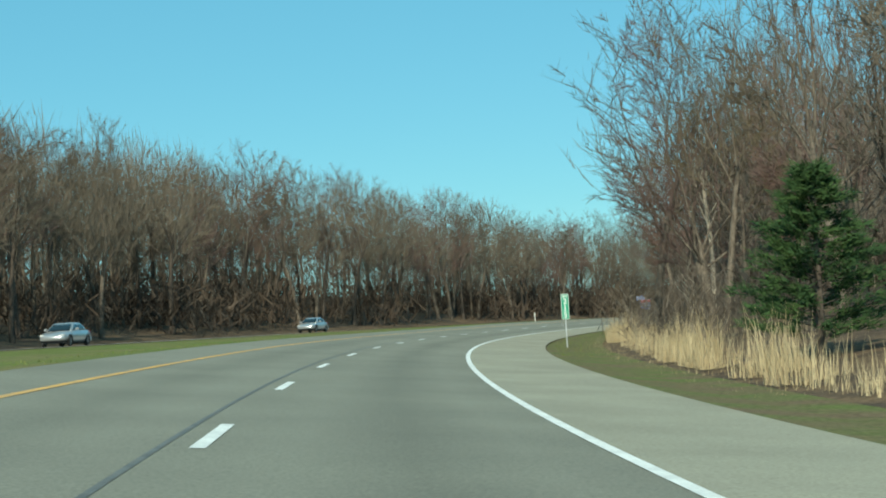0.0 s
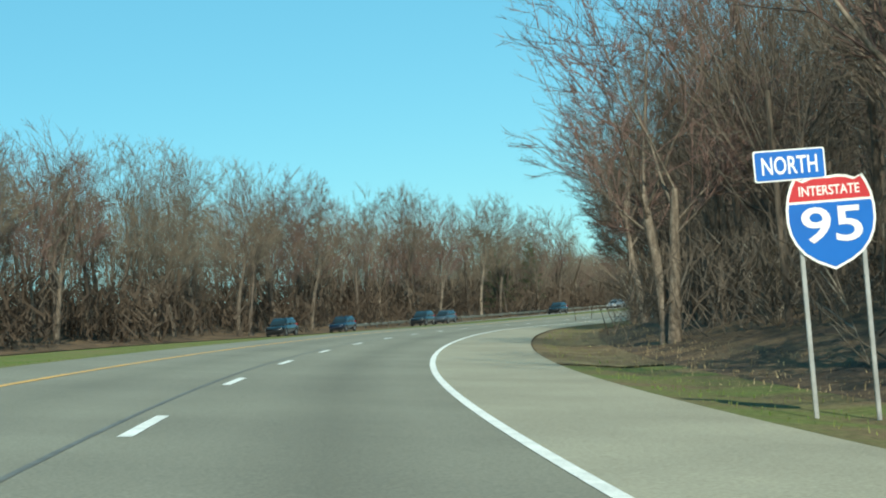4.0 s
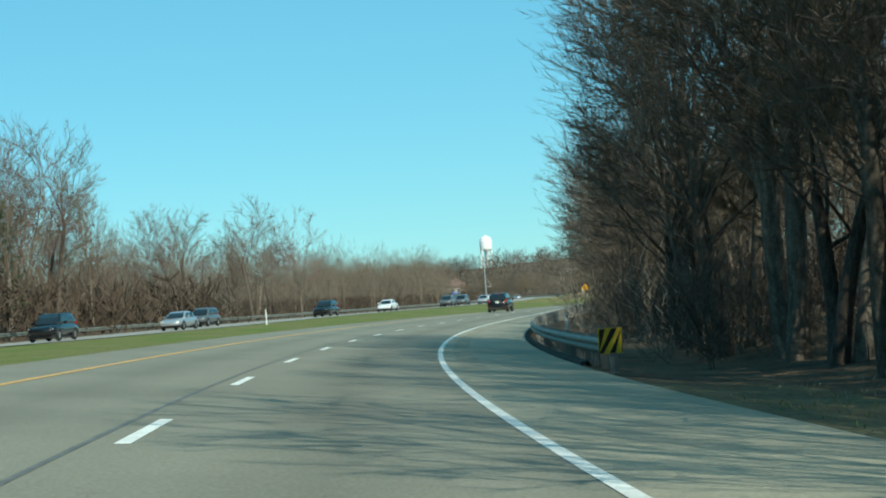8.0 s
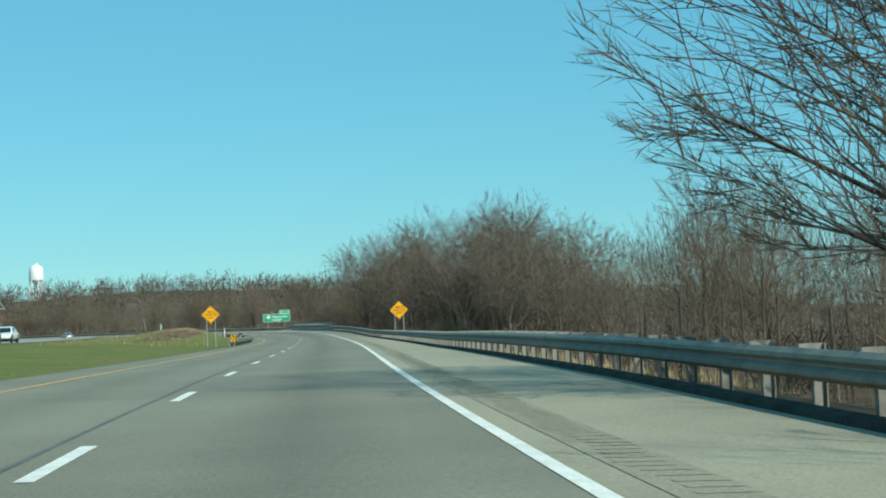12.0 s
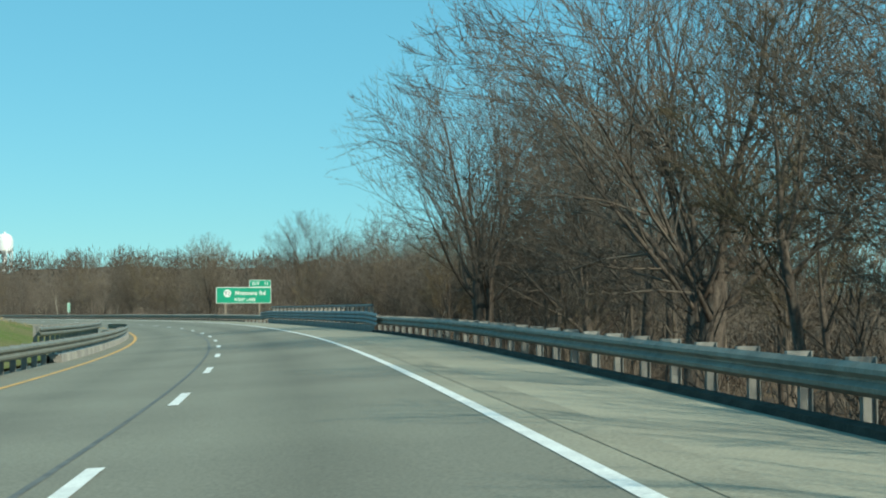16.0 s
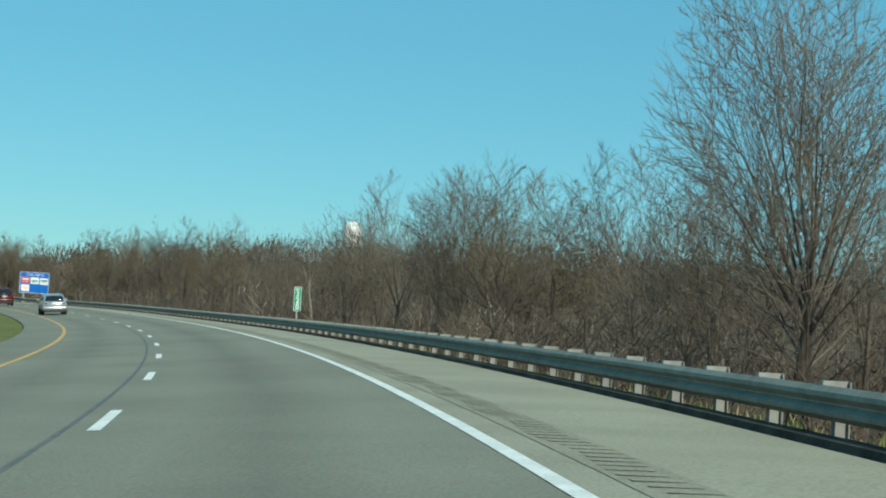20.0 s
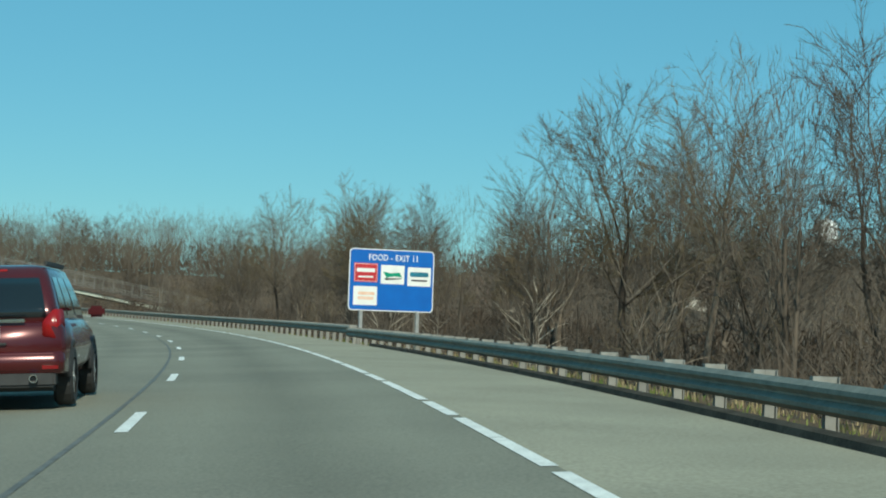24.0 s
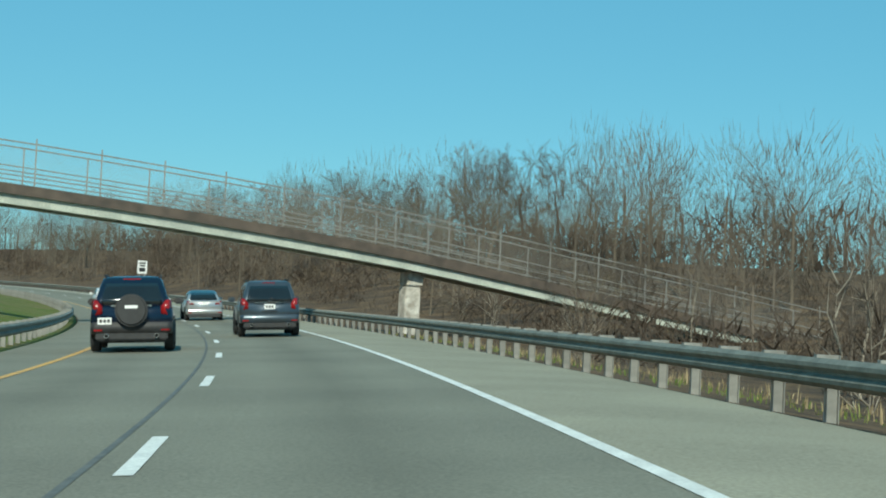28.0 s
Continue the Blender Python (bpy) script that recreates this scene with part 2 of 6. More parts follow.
def relief(s, u):
    """Height of the ground over the lane at a station and lateral place."""
    s, u = np.asarray(s, float), np.asarray(u, float)
    bank = np.interp(s, ST, BK)
    z = np.clip(u, -7.0, np.where(bank > 0, 2.1, 5.6)) * bank
    # right side: verge, then woods floor or a bank that falls away behind the rail
    r = np.clip(u - 5.2, 0, None)
    fall = lerp(s, (290, 0.0), (340, 0.06), (430, 0.1), (500, 0.24), (640, 0.35), (760, 0.22), (900, 0.12), (1060, 0.1), (1200, 0.0))
    rise = lerp(s, (0, 0.14), (150, 0.18), (300, 0.2), (400, 0.15), (470, 0.0), (1110, 0.0), (1160, 0.2), (1440, 0.28))
    z = z - np.minimum(r, 1.2) * 0.12 - np.clip(r - 1.2, 0, 9) * fall + np.clip(r - 3.0, 0, 30) * rise
    z = z + np.clip(u - 2.1, 0, 3) * lerp(s, (470, 0.0), (515, -0.06), (600, -0.06), (640, 0.0))
    # left side: median, other carriageway, far woods
    l = np.clip(-u - 6.6, 0, None)
    ou = -opp_u(s)
    w = np.clip(l / np.maximum(ou - 6.6, 1), 0, 1)
    w = w * w * (3 - 2 * w)
    mound = lerp(s, (480, 0), (560, 0.5), (610, 1.5), (670, 1.6), (730, 0.4), (800, 0.0)) * np.exp(-((np.clip(-u, 0, None) - 13.5) / 4.0) ** 2)
    left = np.where(u < -6.6, z * (1 - w) + opp_z(s) * w + mound - 0.25 * np.sin(np.pi * w), z)
    far = np.clip(-u - ou - 14.0, 0, 40) * lerp(s, (0, 0.2), (380, 0.16), (470, 0.03), (700, 0.02), (1000, 0.12), (1150, 0.3))
    z = left + np.where(u < 0, far, 0.0)
    edge = np.clip((np.abs(u) - 80) / 40, 0, 1)
    return z * (1 - edge) - edge * 12.0


def place(s, u, up=0.0):
    """World points of stations and lateral places, up metres over the ground."""
    s, u = np.broadcast_arrays(np.asarray(s, float), np.asarray(u, float))
    x, y, a = np.interp(s, ST, CX), np.interp(s, ST, CY), np.interp(s, ST, AZ)
    z = np.interp(s, ST, RZ) + relief(s, u) + up
    return np.stack([x + np.cos(a) * u, y - np.sin(a) * u, z], -1)


def bearing(s):
    return math.degrees(float(np.interp(s, ST, AZ)))


def mesh(name, verts, faces, mat, smooth=False):
    me = bpy.data.meshes.new(name)
    me.from_pydata([tuple(map(float, v)) for v in verts], [], [tuple(map(int, f)) for f in faces])
    if mat:
        for m in mat if isinstance(mat, (list, tuple)) else [mat]:
            me.materials.append(m)
    if smooth:
        me.polygons.foreach_set("use_smooth", [True] * len(me.polygons))
    return me


def mesh_tris(name, v, f, mat):
    """A mesh from arrays of points and triangles."""
    me = bpy.data.meshes.new(name)
    v, f = np.asarray(v, np.float32), np.asarray(f, np.int32)
    me.vertices.add(len(v))
    me.vertices.foreach_set("co", v.ravel())
    me.loops.add(len(f) * 3)
    me.loops.foreach_set("vertex_index", f.ravel())
    me.polygons.add(len(f))
    me.polygons.foreach_set("loop_start", np.arange(0, len(f) * 3, 3, dtype=np.int32))
    me.materials.append(mat)
    me.update(calc_edges=True)
    me.polygons.foreach_set("use_smooth", [True] * len(f))
    return me


def ribbon(name, s0, s1, ds, us, mat, up=0.0, parent=None, jitter=0.0):
    """A strip of surface along the road through the given lateral places (numbers or functions of station)."""
    ss = np.arange(s0, s1 + ds * 0.5, ds)
    cols = [place(ss, u(ss) if callable(u) else u, up) for u in us]
    g = np.stack(cols, 1)
    n, k = g.shape[:2]
    idx = np.arange(n * k).reshape(n, k)
    f = np.stack([idx[:-1, :-1], idx[:-1, 1:], idx[1:, 1:], idx[1:, :-1]], -1).reshape(-1, 4)
    me = mesh(name, g.reshape(-1, 3), f, mat, True)
    lat = np.stack([np.broadcast_to(u(ss) if callable(u) else u, ss.shape) for u in us], 1).ravel()
    uv = me.uv_layers.new(name="lateral")
    loops = np.zeros(len(me.loops), np.int32)
    me.loops.foreach_get("vertex_index", loops)
    uv.data.foreach_set("uv", np.stack([(lat[loops] + 7) / 10, 0 * loops], -1).astype(np.float32).ravel())
    ob = new(name, me)
    ob.parent = parent
    return ob


def part(name, bm, mat, parent, label=""):
    me = bpy.data.meshes.new(name)
    bm.to_mesh(me)
    bm.free()
    for m in mat if isinstance(mat, (list, tuple)) else [mat]:
        me.materials.append(m)
    ob = new(name, me)
    ob.parent = parent
    if label:
        tagged(ob, label)
    return ob


def shared(name, me, parent, m=None, label=""):
    ob = new(name, me)
    ob.parent = parent
    if m is not None:
        ob.matrix_local = m
    if label:
        tagged(ob, label)
    return ob


def near(x, y):
    """Station and lateral place of a point of the plan."""
    i = int(np.argmin((CX - x) ** 2 + (CY - y) ** 2))
    return float(ST[i]), float((x - CX[i]) * math.cos(AZ[i]) - (y - CY[i]) * math.sin(AZ[i]))


def ground_at(x, y):
    return float(place(*near(x, y))[2])


def at_road(s, u, turn=0.0, up=0.0):
    """Pose of a thing that stands at a station: its +y looks along the road."""
    p = place(s, u, up)
    return pose(*p, 0, 0, turn - bearing(s))


def boxes(*items, bevel=0.0):
    """A bmesh of boxes (x0, y0, z0, x1, y1, z1)."""
    bm = bmesh.new()
    for x0, y0, z0, x1, y1, z1 in items:
        r = bmesh.ops.create_cube(bm, size=1.0)
        bmesh.ops.scale(bm, vec=(x1 - x0, y1 - y0, z1 - z0), verts=r["verts"])
        bmesh.ops.translate(bm, vec=((x0 + x1) / 2, (y0 + y1) / 2, (z0 + z1) / 2), verts=r["verts"])
    if bevel:
        bmesh.ops.bevel(bm, geom=bm.edges[:], offset=bevel, segments=2, affect="EDGES")
    return bm
# ---- ground and road ----
_us = [-130, -110, -95, -80, -70, -55, -45, -38, -34, -30, -26, -22, -19, -16, -13.5, -11, -9, -7.6, -6.6, -5.2, -1.6, 1.8, 4.7, 5.2, 6.4, 8, 10, 13, 17, 22, 30, 40, 55, 70, 80, 95, 110, 130]
ground = tagged(ribbon("ground", -150, 1440, 6, _us, LITTER, -0.09), "brown leaf litter and soil of the wooded roadside", "ground", kind="structure")
far = new("ground_far", mesh("ground_far", [(-4000, -4000, -7), (4500, -4000, -7), (4500, 5000, -7), (-4000, 5000, -7)], [(0, 1, 2, 3)], LITTER))
tagged(far, "brown woodland floor reaching to the horizon", "ground", kind="structure")
road = tagged(ribbon("road", -150, 1440, 2, [PAVED_L, YELLOW, DASH, EDGE + 0.06], ASPHALT), "grey asphalt carriageway with two lanes", "road", kind="structure")
tagged(ribbon("road_shoulder", -150, 1440, 2, [EDGE + 0.06, 2.1, EDGE + 0.85, PAVED_R], SHOULDER), "pale paved hard shoulder beside the lanes", "road shoulder", kind="structure")
tagged(ribbon("road_opposite", -150, 1440, 3, [lambda s: opp_u(s) - 13.5, lambda s: opp_u(s) - 7, opp_u], OLD_ROAD, 0.02), "pale concrete carriageway beyond the median", "road", kind="structure")
tagged(ribbon("median", -150, 1440, 3, [lambda s: opp_u(s) + 0.1, lambda s: opp_u(s) * 0.75 - 1.7, lambda s: opp_u(s) * 0.5 - 3.4, lambda s: opp_u(s) * 0.25 - 5.0, -7.4, -6.65], GRASS_GROUND, -0.02), "green grass median strip between the carriageways", "grass", kind="structure")
tagged(ribbon("verge", -150, 190, 3, [4.65, 5.4, 6.2, 7.4], VERGE, -0.03), "green and brown grass verge along the shoulder", "grass", kind="structure")
tagged(ribbon("verge", 190, 325, 3, [4.65, 5.4, 6.2, 7.4], DRY_VERGE, -0.03), "dry brown verge along the shoulder", "grass", kind="structure")
for a, b in ((-150, 876), (986, 1440)):
    tagged(ribbon("edge_line", a, b, 2, [EDGE - 0.065, EDGE + 0.065], WHITE_LINE, 0.006), "solid white edge line", "road marking", kind="structure")
for k in range(38):
    a = 876.2 + k * 2.9 + 0.15 * math.sin(k * 2.1)
    tagged(ribbon("edge_line_piece", a, a + 2.62 + 0.1 * math.sin(k * 1.3), 1.3, [EDGE - 0.065, EDGE + 0.065], WHITE_LINE, 0.006), "worn piece of the broken white edge line", "road marking", "broken edge line", "structure")
tagged(ribbon("median_line", -150, 1440, 2, [lambda s: YELLOW(s) - 0.07, lambda s: YELLOW(s) + 0.07], YELLOW_LINE, 0.006), "solid yellow line along the median side", "road marking", kind="structure")
tagged(ribbon("joint_seal", -150, 1440, 2, [lambda s: DASH(s) - 0.32, lambda s: DASH(s) - 0.26], TAR, 0.004), "dark tar seal along the lane joint", "road joint", kind="structure")
_marks = [(-13, -135), (0, 13.2), (3, 47.6), (6, 83.2), (10, 129.5), (13, 163.6), (23, 276.8), (26, 310), (29, 343.4), (33, 389.3), (36, 421.3), (46, 533.3), (49, 567.5), (53, 612.6), (56, 644.9), (59, 676.2), (63, 720.9), (66, 755.1), (69, 787.7), (79, 901.1), (82, 935.8), (85, 970.2), (88, 1004.6), (91, 1040.4), (125, 1438)]
for k in range(-12, 124):
    s = float(lerp(k, *_marks))
    tagged(ribbon("lane_dash", s, s + 3.15, 3.15 / 2, [lambda s: DASH(s) - 0.06, lambda s: DASH(s) + 0.07], WHITE_LINE, 0.006), "white lane dash painted on the asphalt", "road marking", "lane dashes", "structure")

# rumble strip: a worn darker band with shallow grooves milled across it
RUMBLE = material("milled_shoulder_strip", (0.315, 0.295, 0.225), 0.93, dark=(0.265, 0.248, 0.19), scale=0.6, fine=0.25, fine_scale=30, bump=0.3, bump_scale=60, spec=0.2)
GROOVE = material("rumble_groove", (0.29, 0.272, 0.21), 0.95, dark=(0.315, 0.295, 0.225), scale=1.5, fine=0.2, fine_scale=25, spec=0.2)
for a, b in ((330, 640), (714, 860)):
    tagged(ribbon("rumble_band", a, b, 2, [EDGE + 0.35, EDGE + 0.85], RUMBLE, 0.005), "darker milled strip along the shoulder", "road shoulder", kind="structure")
_gs = np.concatenate([np.arange(400, 600, 0.34), np.arange(716, 830, 0.34)])
_gw = 0.045 + 0.02 * np.sin(_gs * 3.7)
_e = 0.05 * np.sin(_gs * 1.9)
_q = np.stack([place(_gs - _gw, 0 * _gs + EDGE + 0.46 + _e, 0.0085), place(_gs - _gw, 0 * _gs + EDGE + 0.8 + _e, 0.0085), place(_gs + _gw, 0 * _gs + EDGE + 0.8 + _e, 0.0085), place(_gs + _gw, 0 * _gs + EDGE + 0.46 + _e, 0.0085)], 1).reshape(-1, 3)
_i = 4 * np.arange(len(_gs))[:, None]
tagged(new("rumble_grooves", mesh_tris("rumble_grooves", _q, np.concatenate([_i + [0, 1, 2], _i + [0, 2, 3]]), GROOVE)), "shallow grooves milled across the shoulder strip", "road shoulder", kind="stuff")
# ---- bare woods ----
class Wood:
    """Collects tapered tubes and slivers as triangles."""

    def __init__(self):
        self.v, self.f = [], []

    def tube(self, pts, rads, sides):
        base, n = len(self.v), len(pts)
        point = rads[-1] < 0.006
        a = (pts[1] - pts[0]).orthogonal()
        for k in range(n):
            d = (pts[min(k + 1, n - 1)] - pts[max(k - 1, 0)]).normalized()
            if point and k == n - 1:
                self.v.append(tuple(pts[k]))
                break
            a = (a - d * a.dot(d)).normalized()
            b = d.cross(a)
            for j in range(sides):
                w = 2 * math.pi * j / sides
                self.v.append(tuple(pts[k] + (a * math.cos(w) + b * math.sin(w)) * rads[k]))
        for k in range(n - 1):
            for j in range(sides):
                i0, i1 = base + k * sides + j, base + k * sides + (j + 1) % sides
                if point and k == n - 2:
                    self.f.append((i0, i1, base + (n - 1) * sides))
                else:
                    self.f += [(i0, i1, i1 + sides), (i0, i1 + sides, i0 + sides)]

    def sliver(self, p, d, length, width, side):
        b = len(self.v)
        self.v += [tuple(p - side * width * 0.5), tuple(p + side * width * 0.5), tuple(p + d * length)]
        self.f.append((b, b + 1, b + 2))


def grow_tree(seed, height, angle=0.8, first=0.35, counts=(11, 7, 6, 5), stems=1, lift=0.06, thin=0.02, droop=0.0, ratio=(0.5, 0.5, 0.5, 0.55), wob=1.0, girth=0.011, spread=(0.08, 0.3), head=(0.58, 0.27, 0.44), bole=0.0):
    """Trunk and limbs in one list; branches and twigs in the other. The last of counts are twigs."""
    rnd = random.Random(seed)
    big, small = Wood(), Wood()
    last = len(counts)
    mid, rx, rz = height * head[0], height * head[1], height * head[2]

    def room(p, d):
        """How far from p along d the rounded outline of the crown lies."""
        o, v = Vector((p.x / rx, p.y / rx, (p.z - mid) / rz)), Vector((d.x / rx, d.y / rx, d.z / rz))
        b, c, q = o.dot(v), o.dot(o) - 1, v.dot(v)
        disc = b * b - q * c
        return (-b + math.sqrt(disc)) / q if disc > 0 else 0.0

    def grow(p, d, length, rad, lev):
        length = min(length, max(room(p, d) * rnd.uniform(0.85, 1.08), 0.03 * height)) if lev or stems > 5 else length
        if lev >= last - 1:
            side = d.orthogonal().normalized()
            side.rotate(Matrix.Rotation(rnd.random() * 6.283, 3, d))
            small.sliver(p, d, length, thin * rnd.uniform(0.8, 1.3) * (1.0 if lev == last else 1.7), side)
            if lev < last:
                for j in range(int(counts[lev] * rnd.uniform(0.75, 1.3))):
                    t = 0.1 + 0.9 * (j + rnd.random()) / counts[lev]
                    w = (d + Vector((rnd.gauss(0, 0.5), rnd.gauss(0, 0.5), rnd.gauss(0.12 - droop, 0.4)))).normalized()
                    grow(p + d * length * min(t, 1), w, length * rnd.uniform(0.3, 0.65), 0, last)
            return
        steps = (6 if stems < 4 or height > 8 else 3, 4 if height > 8 else 2, 2, 1, 1)[lev]
        pts, rads = [p.copy()], [rad]
        q, v = p.copy(), d.copy()
        w = (0.05, 0.14, 0.2, 0.25, 0.3)[lev] * wob
        for k in range(steps):
            v = (v + Vector((rnd.gauss(0, w), rnd.gauss(0, w), rnd.gauss(0, w * 0.6) + (lift if lev else 0.03) - (droop if lev >= 2 else 0)))).normalized()
            q = q + v * length / steps
            pts.append(q.copy())
            t = (k + 1) / steps
            rads.append(rad * (1 - t * (0.95 if lev == 0 else 0.8)) if lev < last - 1 else rad * (1 - t))
        (big if lev <= 1 else small).tube(pts, rads, (6 if stems < 4 or height > 8 else 4, 4 if height > 8 else 3, 3, 3, 3)[lev])
        count = max(2, int(counts[lev] * rnd.uniform(0.8, 1.25)))
        for j in range(count):
            t = first + (1 - first) * (j + rnd.random()) / count if lev == 0 else 0.15 + 0.85 * (j + rnd.random()) / count
            f = min(t, 0.999) * steps
            i = int(f)
            o = pts[i].lerp(pts[i + 1], f - i)
            ax = (pts[i + 1] - pts[i]).normalized()
            side = ax.orthogonal().normalized()
            side.rotate(Matrix.Rotation(rnd.random() * 6.283, 3, ax))
            g = rnd.uniform(0.55, 1.0) * (1.2 - 0.45 * t) * angle
            nl = length * ratio[lev] * rnd.uniform(0.65, 1.15) * (0.4 + 0.85 * math.sin(math.pi * min(1.0, 0.2 + 0.72 * (t - first) / (1 - first))) if lev == 0 else 1.2 - 0.6 * t)
            here = rads[i] + (rads[i + 1] - rads[i]) * (f - i)
            nr = max(here * rnd.uniform(0.4, 0.65), thin * (2.0, 1.2, 0.7, 0.6)[min(lev, 3)])
            grow(o, (ax * math.cos(g) + side * math.sin(g)).normalized(), nl, nr, lev + 1)

    for k in range(stems):
        a = rnd.random() * 6.283 if stems < 6 else 2.4 * k
        lean = 0.05 if stems == 1 else rnd.uniform(*spread) if stems < 6 else spread[1] * ((k + 0.3) / stems) ** 0.6
        foot = Vector((math.cos(a), math.sin(a), 0)) * (0.0 if stems == 1 else 0.03 * height) + Vector((0, 0, bole - 0.4))
        grow(foot, Vector((math.cos(a) * lean, math.sin(a) * lean, 1)).normalized(), height * rnd.uniform(0.85, 1.0) * (0.74 if stems == 1 else 1 - 0.15 * lean), height * girth * (1 if stems == 1 else 0.75), 0)
    if bole:
        big.tube([Vector((0, 0, -0.4)), Vector((0.05, 0, bole * 0.6)), Vector((0, 0.03, bole + 0.3))], [height * 0.042, height * 0.036, height * 0.034], 9)
    return big, small


def grow_dome(seed, height, width, fork, low, limbs=7, per=(7, 5, 11), spread=(0.08, 0.95), thin=0.02, girth=0.012, lift=0.09, wob=0.09, sprig=(0.022, 0.05), stems=1):
    """A trunk that forks into a fan of rising limbs; branches and twigs fill a rounded crown out to its outline."""
    rnd = random.Random(seed)
    big, small = Wood(), Wood()
    mid, rx, rz = height * (1 + low) / 2, width / 2, height * (1 - low) / 2

    def room(p, d):
        o, v = Vector((p.x / rx, p.y / rx, (p.z - mid) / rz)), Vector((d.x / rx, d.y / rx, d.z / rz))
        b, c, q = o.dot(v), o.dot(o) - 1, v.dot(v)
        disc = b * b - q * c
        return max((-b + math.sqrt(disc)) / q, 0.0) if disc > 0 else 0.0

    def jitter(a):
        return Vector((rnd.gauss(0, a), rnd.gauss(0, a), rnd.gauss(0, a * 0.6)))

    def line(p, d, length, steps, up, noise):
        pts, v = [p.copy()], d.copy()
        for k in range(steps):
            v = (v + jitter(noise) + Vector((0, 0, up))).normalized()
            pts.append(pts[-1] + v * length / steps)
        return pts

    def along(pts, t):
        f = min(t, 0.999) * (len(pts) - 1)
        i = int(f)
        return pts[i].lerp(pts[i + 1], f - i), (pts[i + 1] - pts[i]).normalized()

    def aside(d, p, angle):
        """A direction that leaves d by an angle, rather outwards and upwards than back into the crown."""
        out = Vector((p.x, p.y, 0)) * (0.7 / rx) + Vector((0, 0, 0.25)) + jitter(0.75)
        side = out - d * out.dot(d)
        side = side.normalized() if side.length > 1e-4 else d.orthogonal().normalized()
        return (d * math.cos(angle) + side * math.sin(angle)).normalized()

    def twigs(pts, count, scale):
        for k in range(count):
            o, ax = along(pts, 0.12 + 0.88 * (k + rnd.random()) / count)
            w = (ax + jitter(0.55) + Vector((0, 0, 0.15))).normalized()
            side = w.orthogonal().normalized()
            side.rotate(Matrix.Rotation(rnd.random() * 6.283, 3, w))
            small.sliver(o, w, min(height * rnd.uniform(*sprig) * scale, room(o, w) * 1.1 + 0.012 * height), thin * rnd.uniform(0.6, 1.2), side)

    r0, hf = height * girth, height * fork
    bases = []
    for n in range(stems):
        a = rnd.random() * 6.283
        foot = Vector((math.cos(a), math.sin(a), 0)) * (0.02 * height if stems > 1 else 0)
        lean = Vector((math.cos(a) * 0.14 if stems > 1 else rnd.gauss(0, 0.04), math.sin(a) * 0.14 if stems > 1 else rnd.gauss(0, 0.04), 1)).normalized()
        pts = line(foot - Vector((0, 0, 0.5)), lean, hf * 1.2 + 0.5, 5, 0.02, 0.05)
        big.tube(pts, [r0 * q for q in (1.3, 1.0, 0.92, 0.85, 0.8, 0.5)], 7)
        bases.append(pts)
    for k in range(limbs):
        q = (k + 0.5) / limbs
        th = spread[0] + (spread[1] - spread[0]) * q ** 0.8
        az = 2.4 * k + rnd.uniform(-0.4, 0.4)
        o, ax = along(bases[k % stems], (1.0 - 0.35 * q) if k >= stems else 0.99)
        d = Vector((math.sin(th) * math.cos(az), math.sin(th) * math.sin(az), math.cos(th)))
        far = max(room(o, d) * rnd.uniform(0.6, 0.8), 0.12 * height)
        limb = line(o, d, far, 5, lift * math.sin(th), wob)
        rad = r0 * rnd.uniform(0.3, 0.46) * (1 - 0.25 * q) * (6.0 / max(limbs, 6)) ** 0.35
        big.tube(limb, [rad, rad * 0.82, rad * 0.64, rad * 0.46, rad * 0.28, rad * 0.1], 5)
        twigs(limb[3:], per[2], 1.0)
        for j in range(per[0]):
            t = 0.2 + 0.8 * (j + rnd.random()) / per[0]
            o2, ax2 = along(limb, t)
            d2 = aside(ax2, o2, rnd.uniform(0.4, 0.85))
            n2 = max(min(room(o2, d2) * rnd.uniform(0.7, 0.96), far * 0.85 * (1.2 - 0.45 * t)), 0.05 * height)
            branch = line(o2, d2, n2, 3, lift * 0.6, wob * 1.6)
            rb = max(rad * (1 - 0.8 * t) * 0.5, thin * 0.7)
            small.tube(branch, [rb, rb * 0.75, rb * 0.45, 0.003], 3)
            twigs(branch[1:], per[2] // 2, 0.9)
            for m in range(per[1]):
                o3, ax3 = along(branch, 0.15 + 0.85 * (m + rnd.random()) / per[1])
                d3 = aside(ax3, o3, rnd.uniform(0.4, 0.9))
                n3 = max(min(room(o3, d3) * rnd.uniform(0.8, 1.05), n2 * rnd.uniform(0.45, 0.75)), 0.035 * height)
                spray = line(o3, d3, n3, 2, lift * 0.4, wob * 1.5)
                small.tube([spray[0], spray[2]], [thin * 0.62, 0.003], 3)
                twigs(spray, per[2], 0.8)
    return big, small


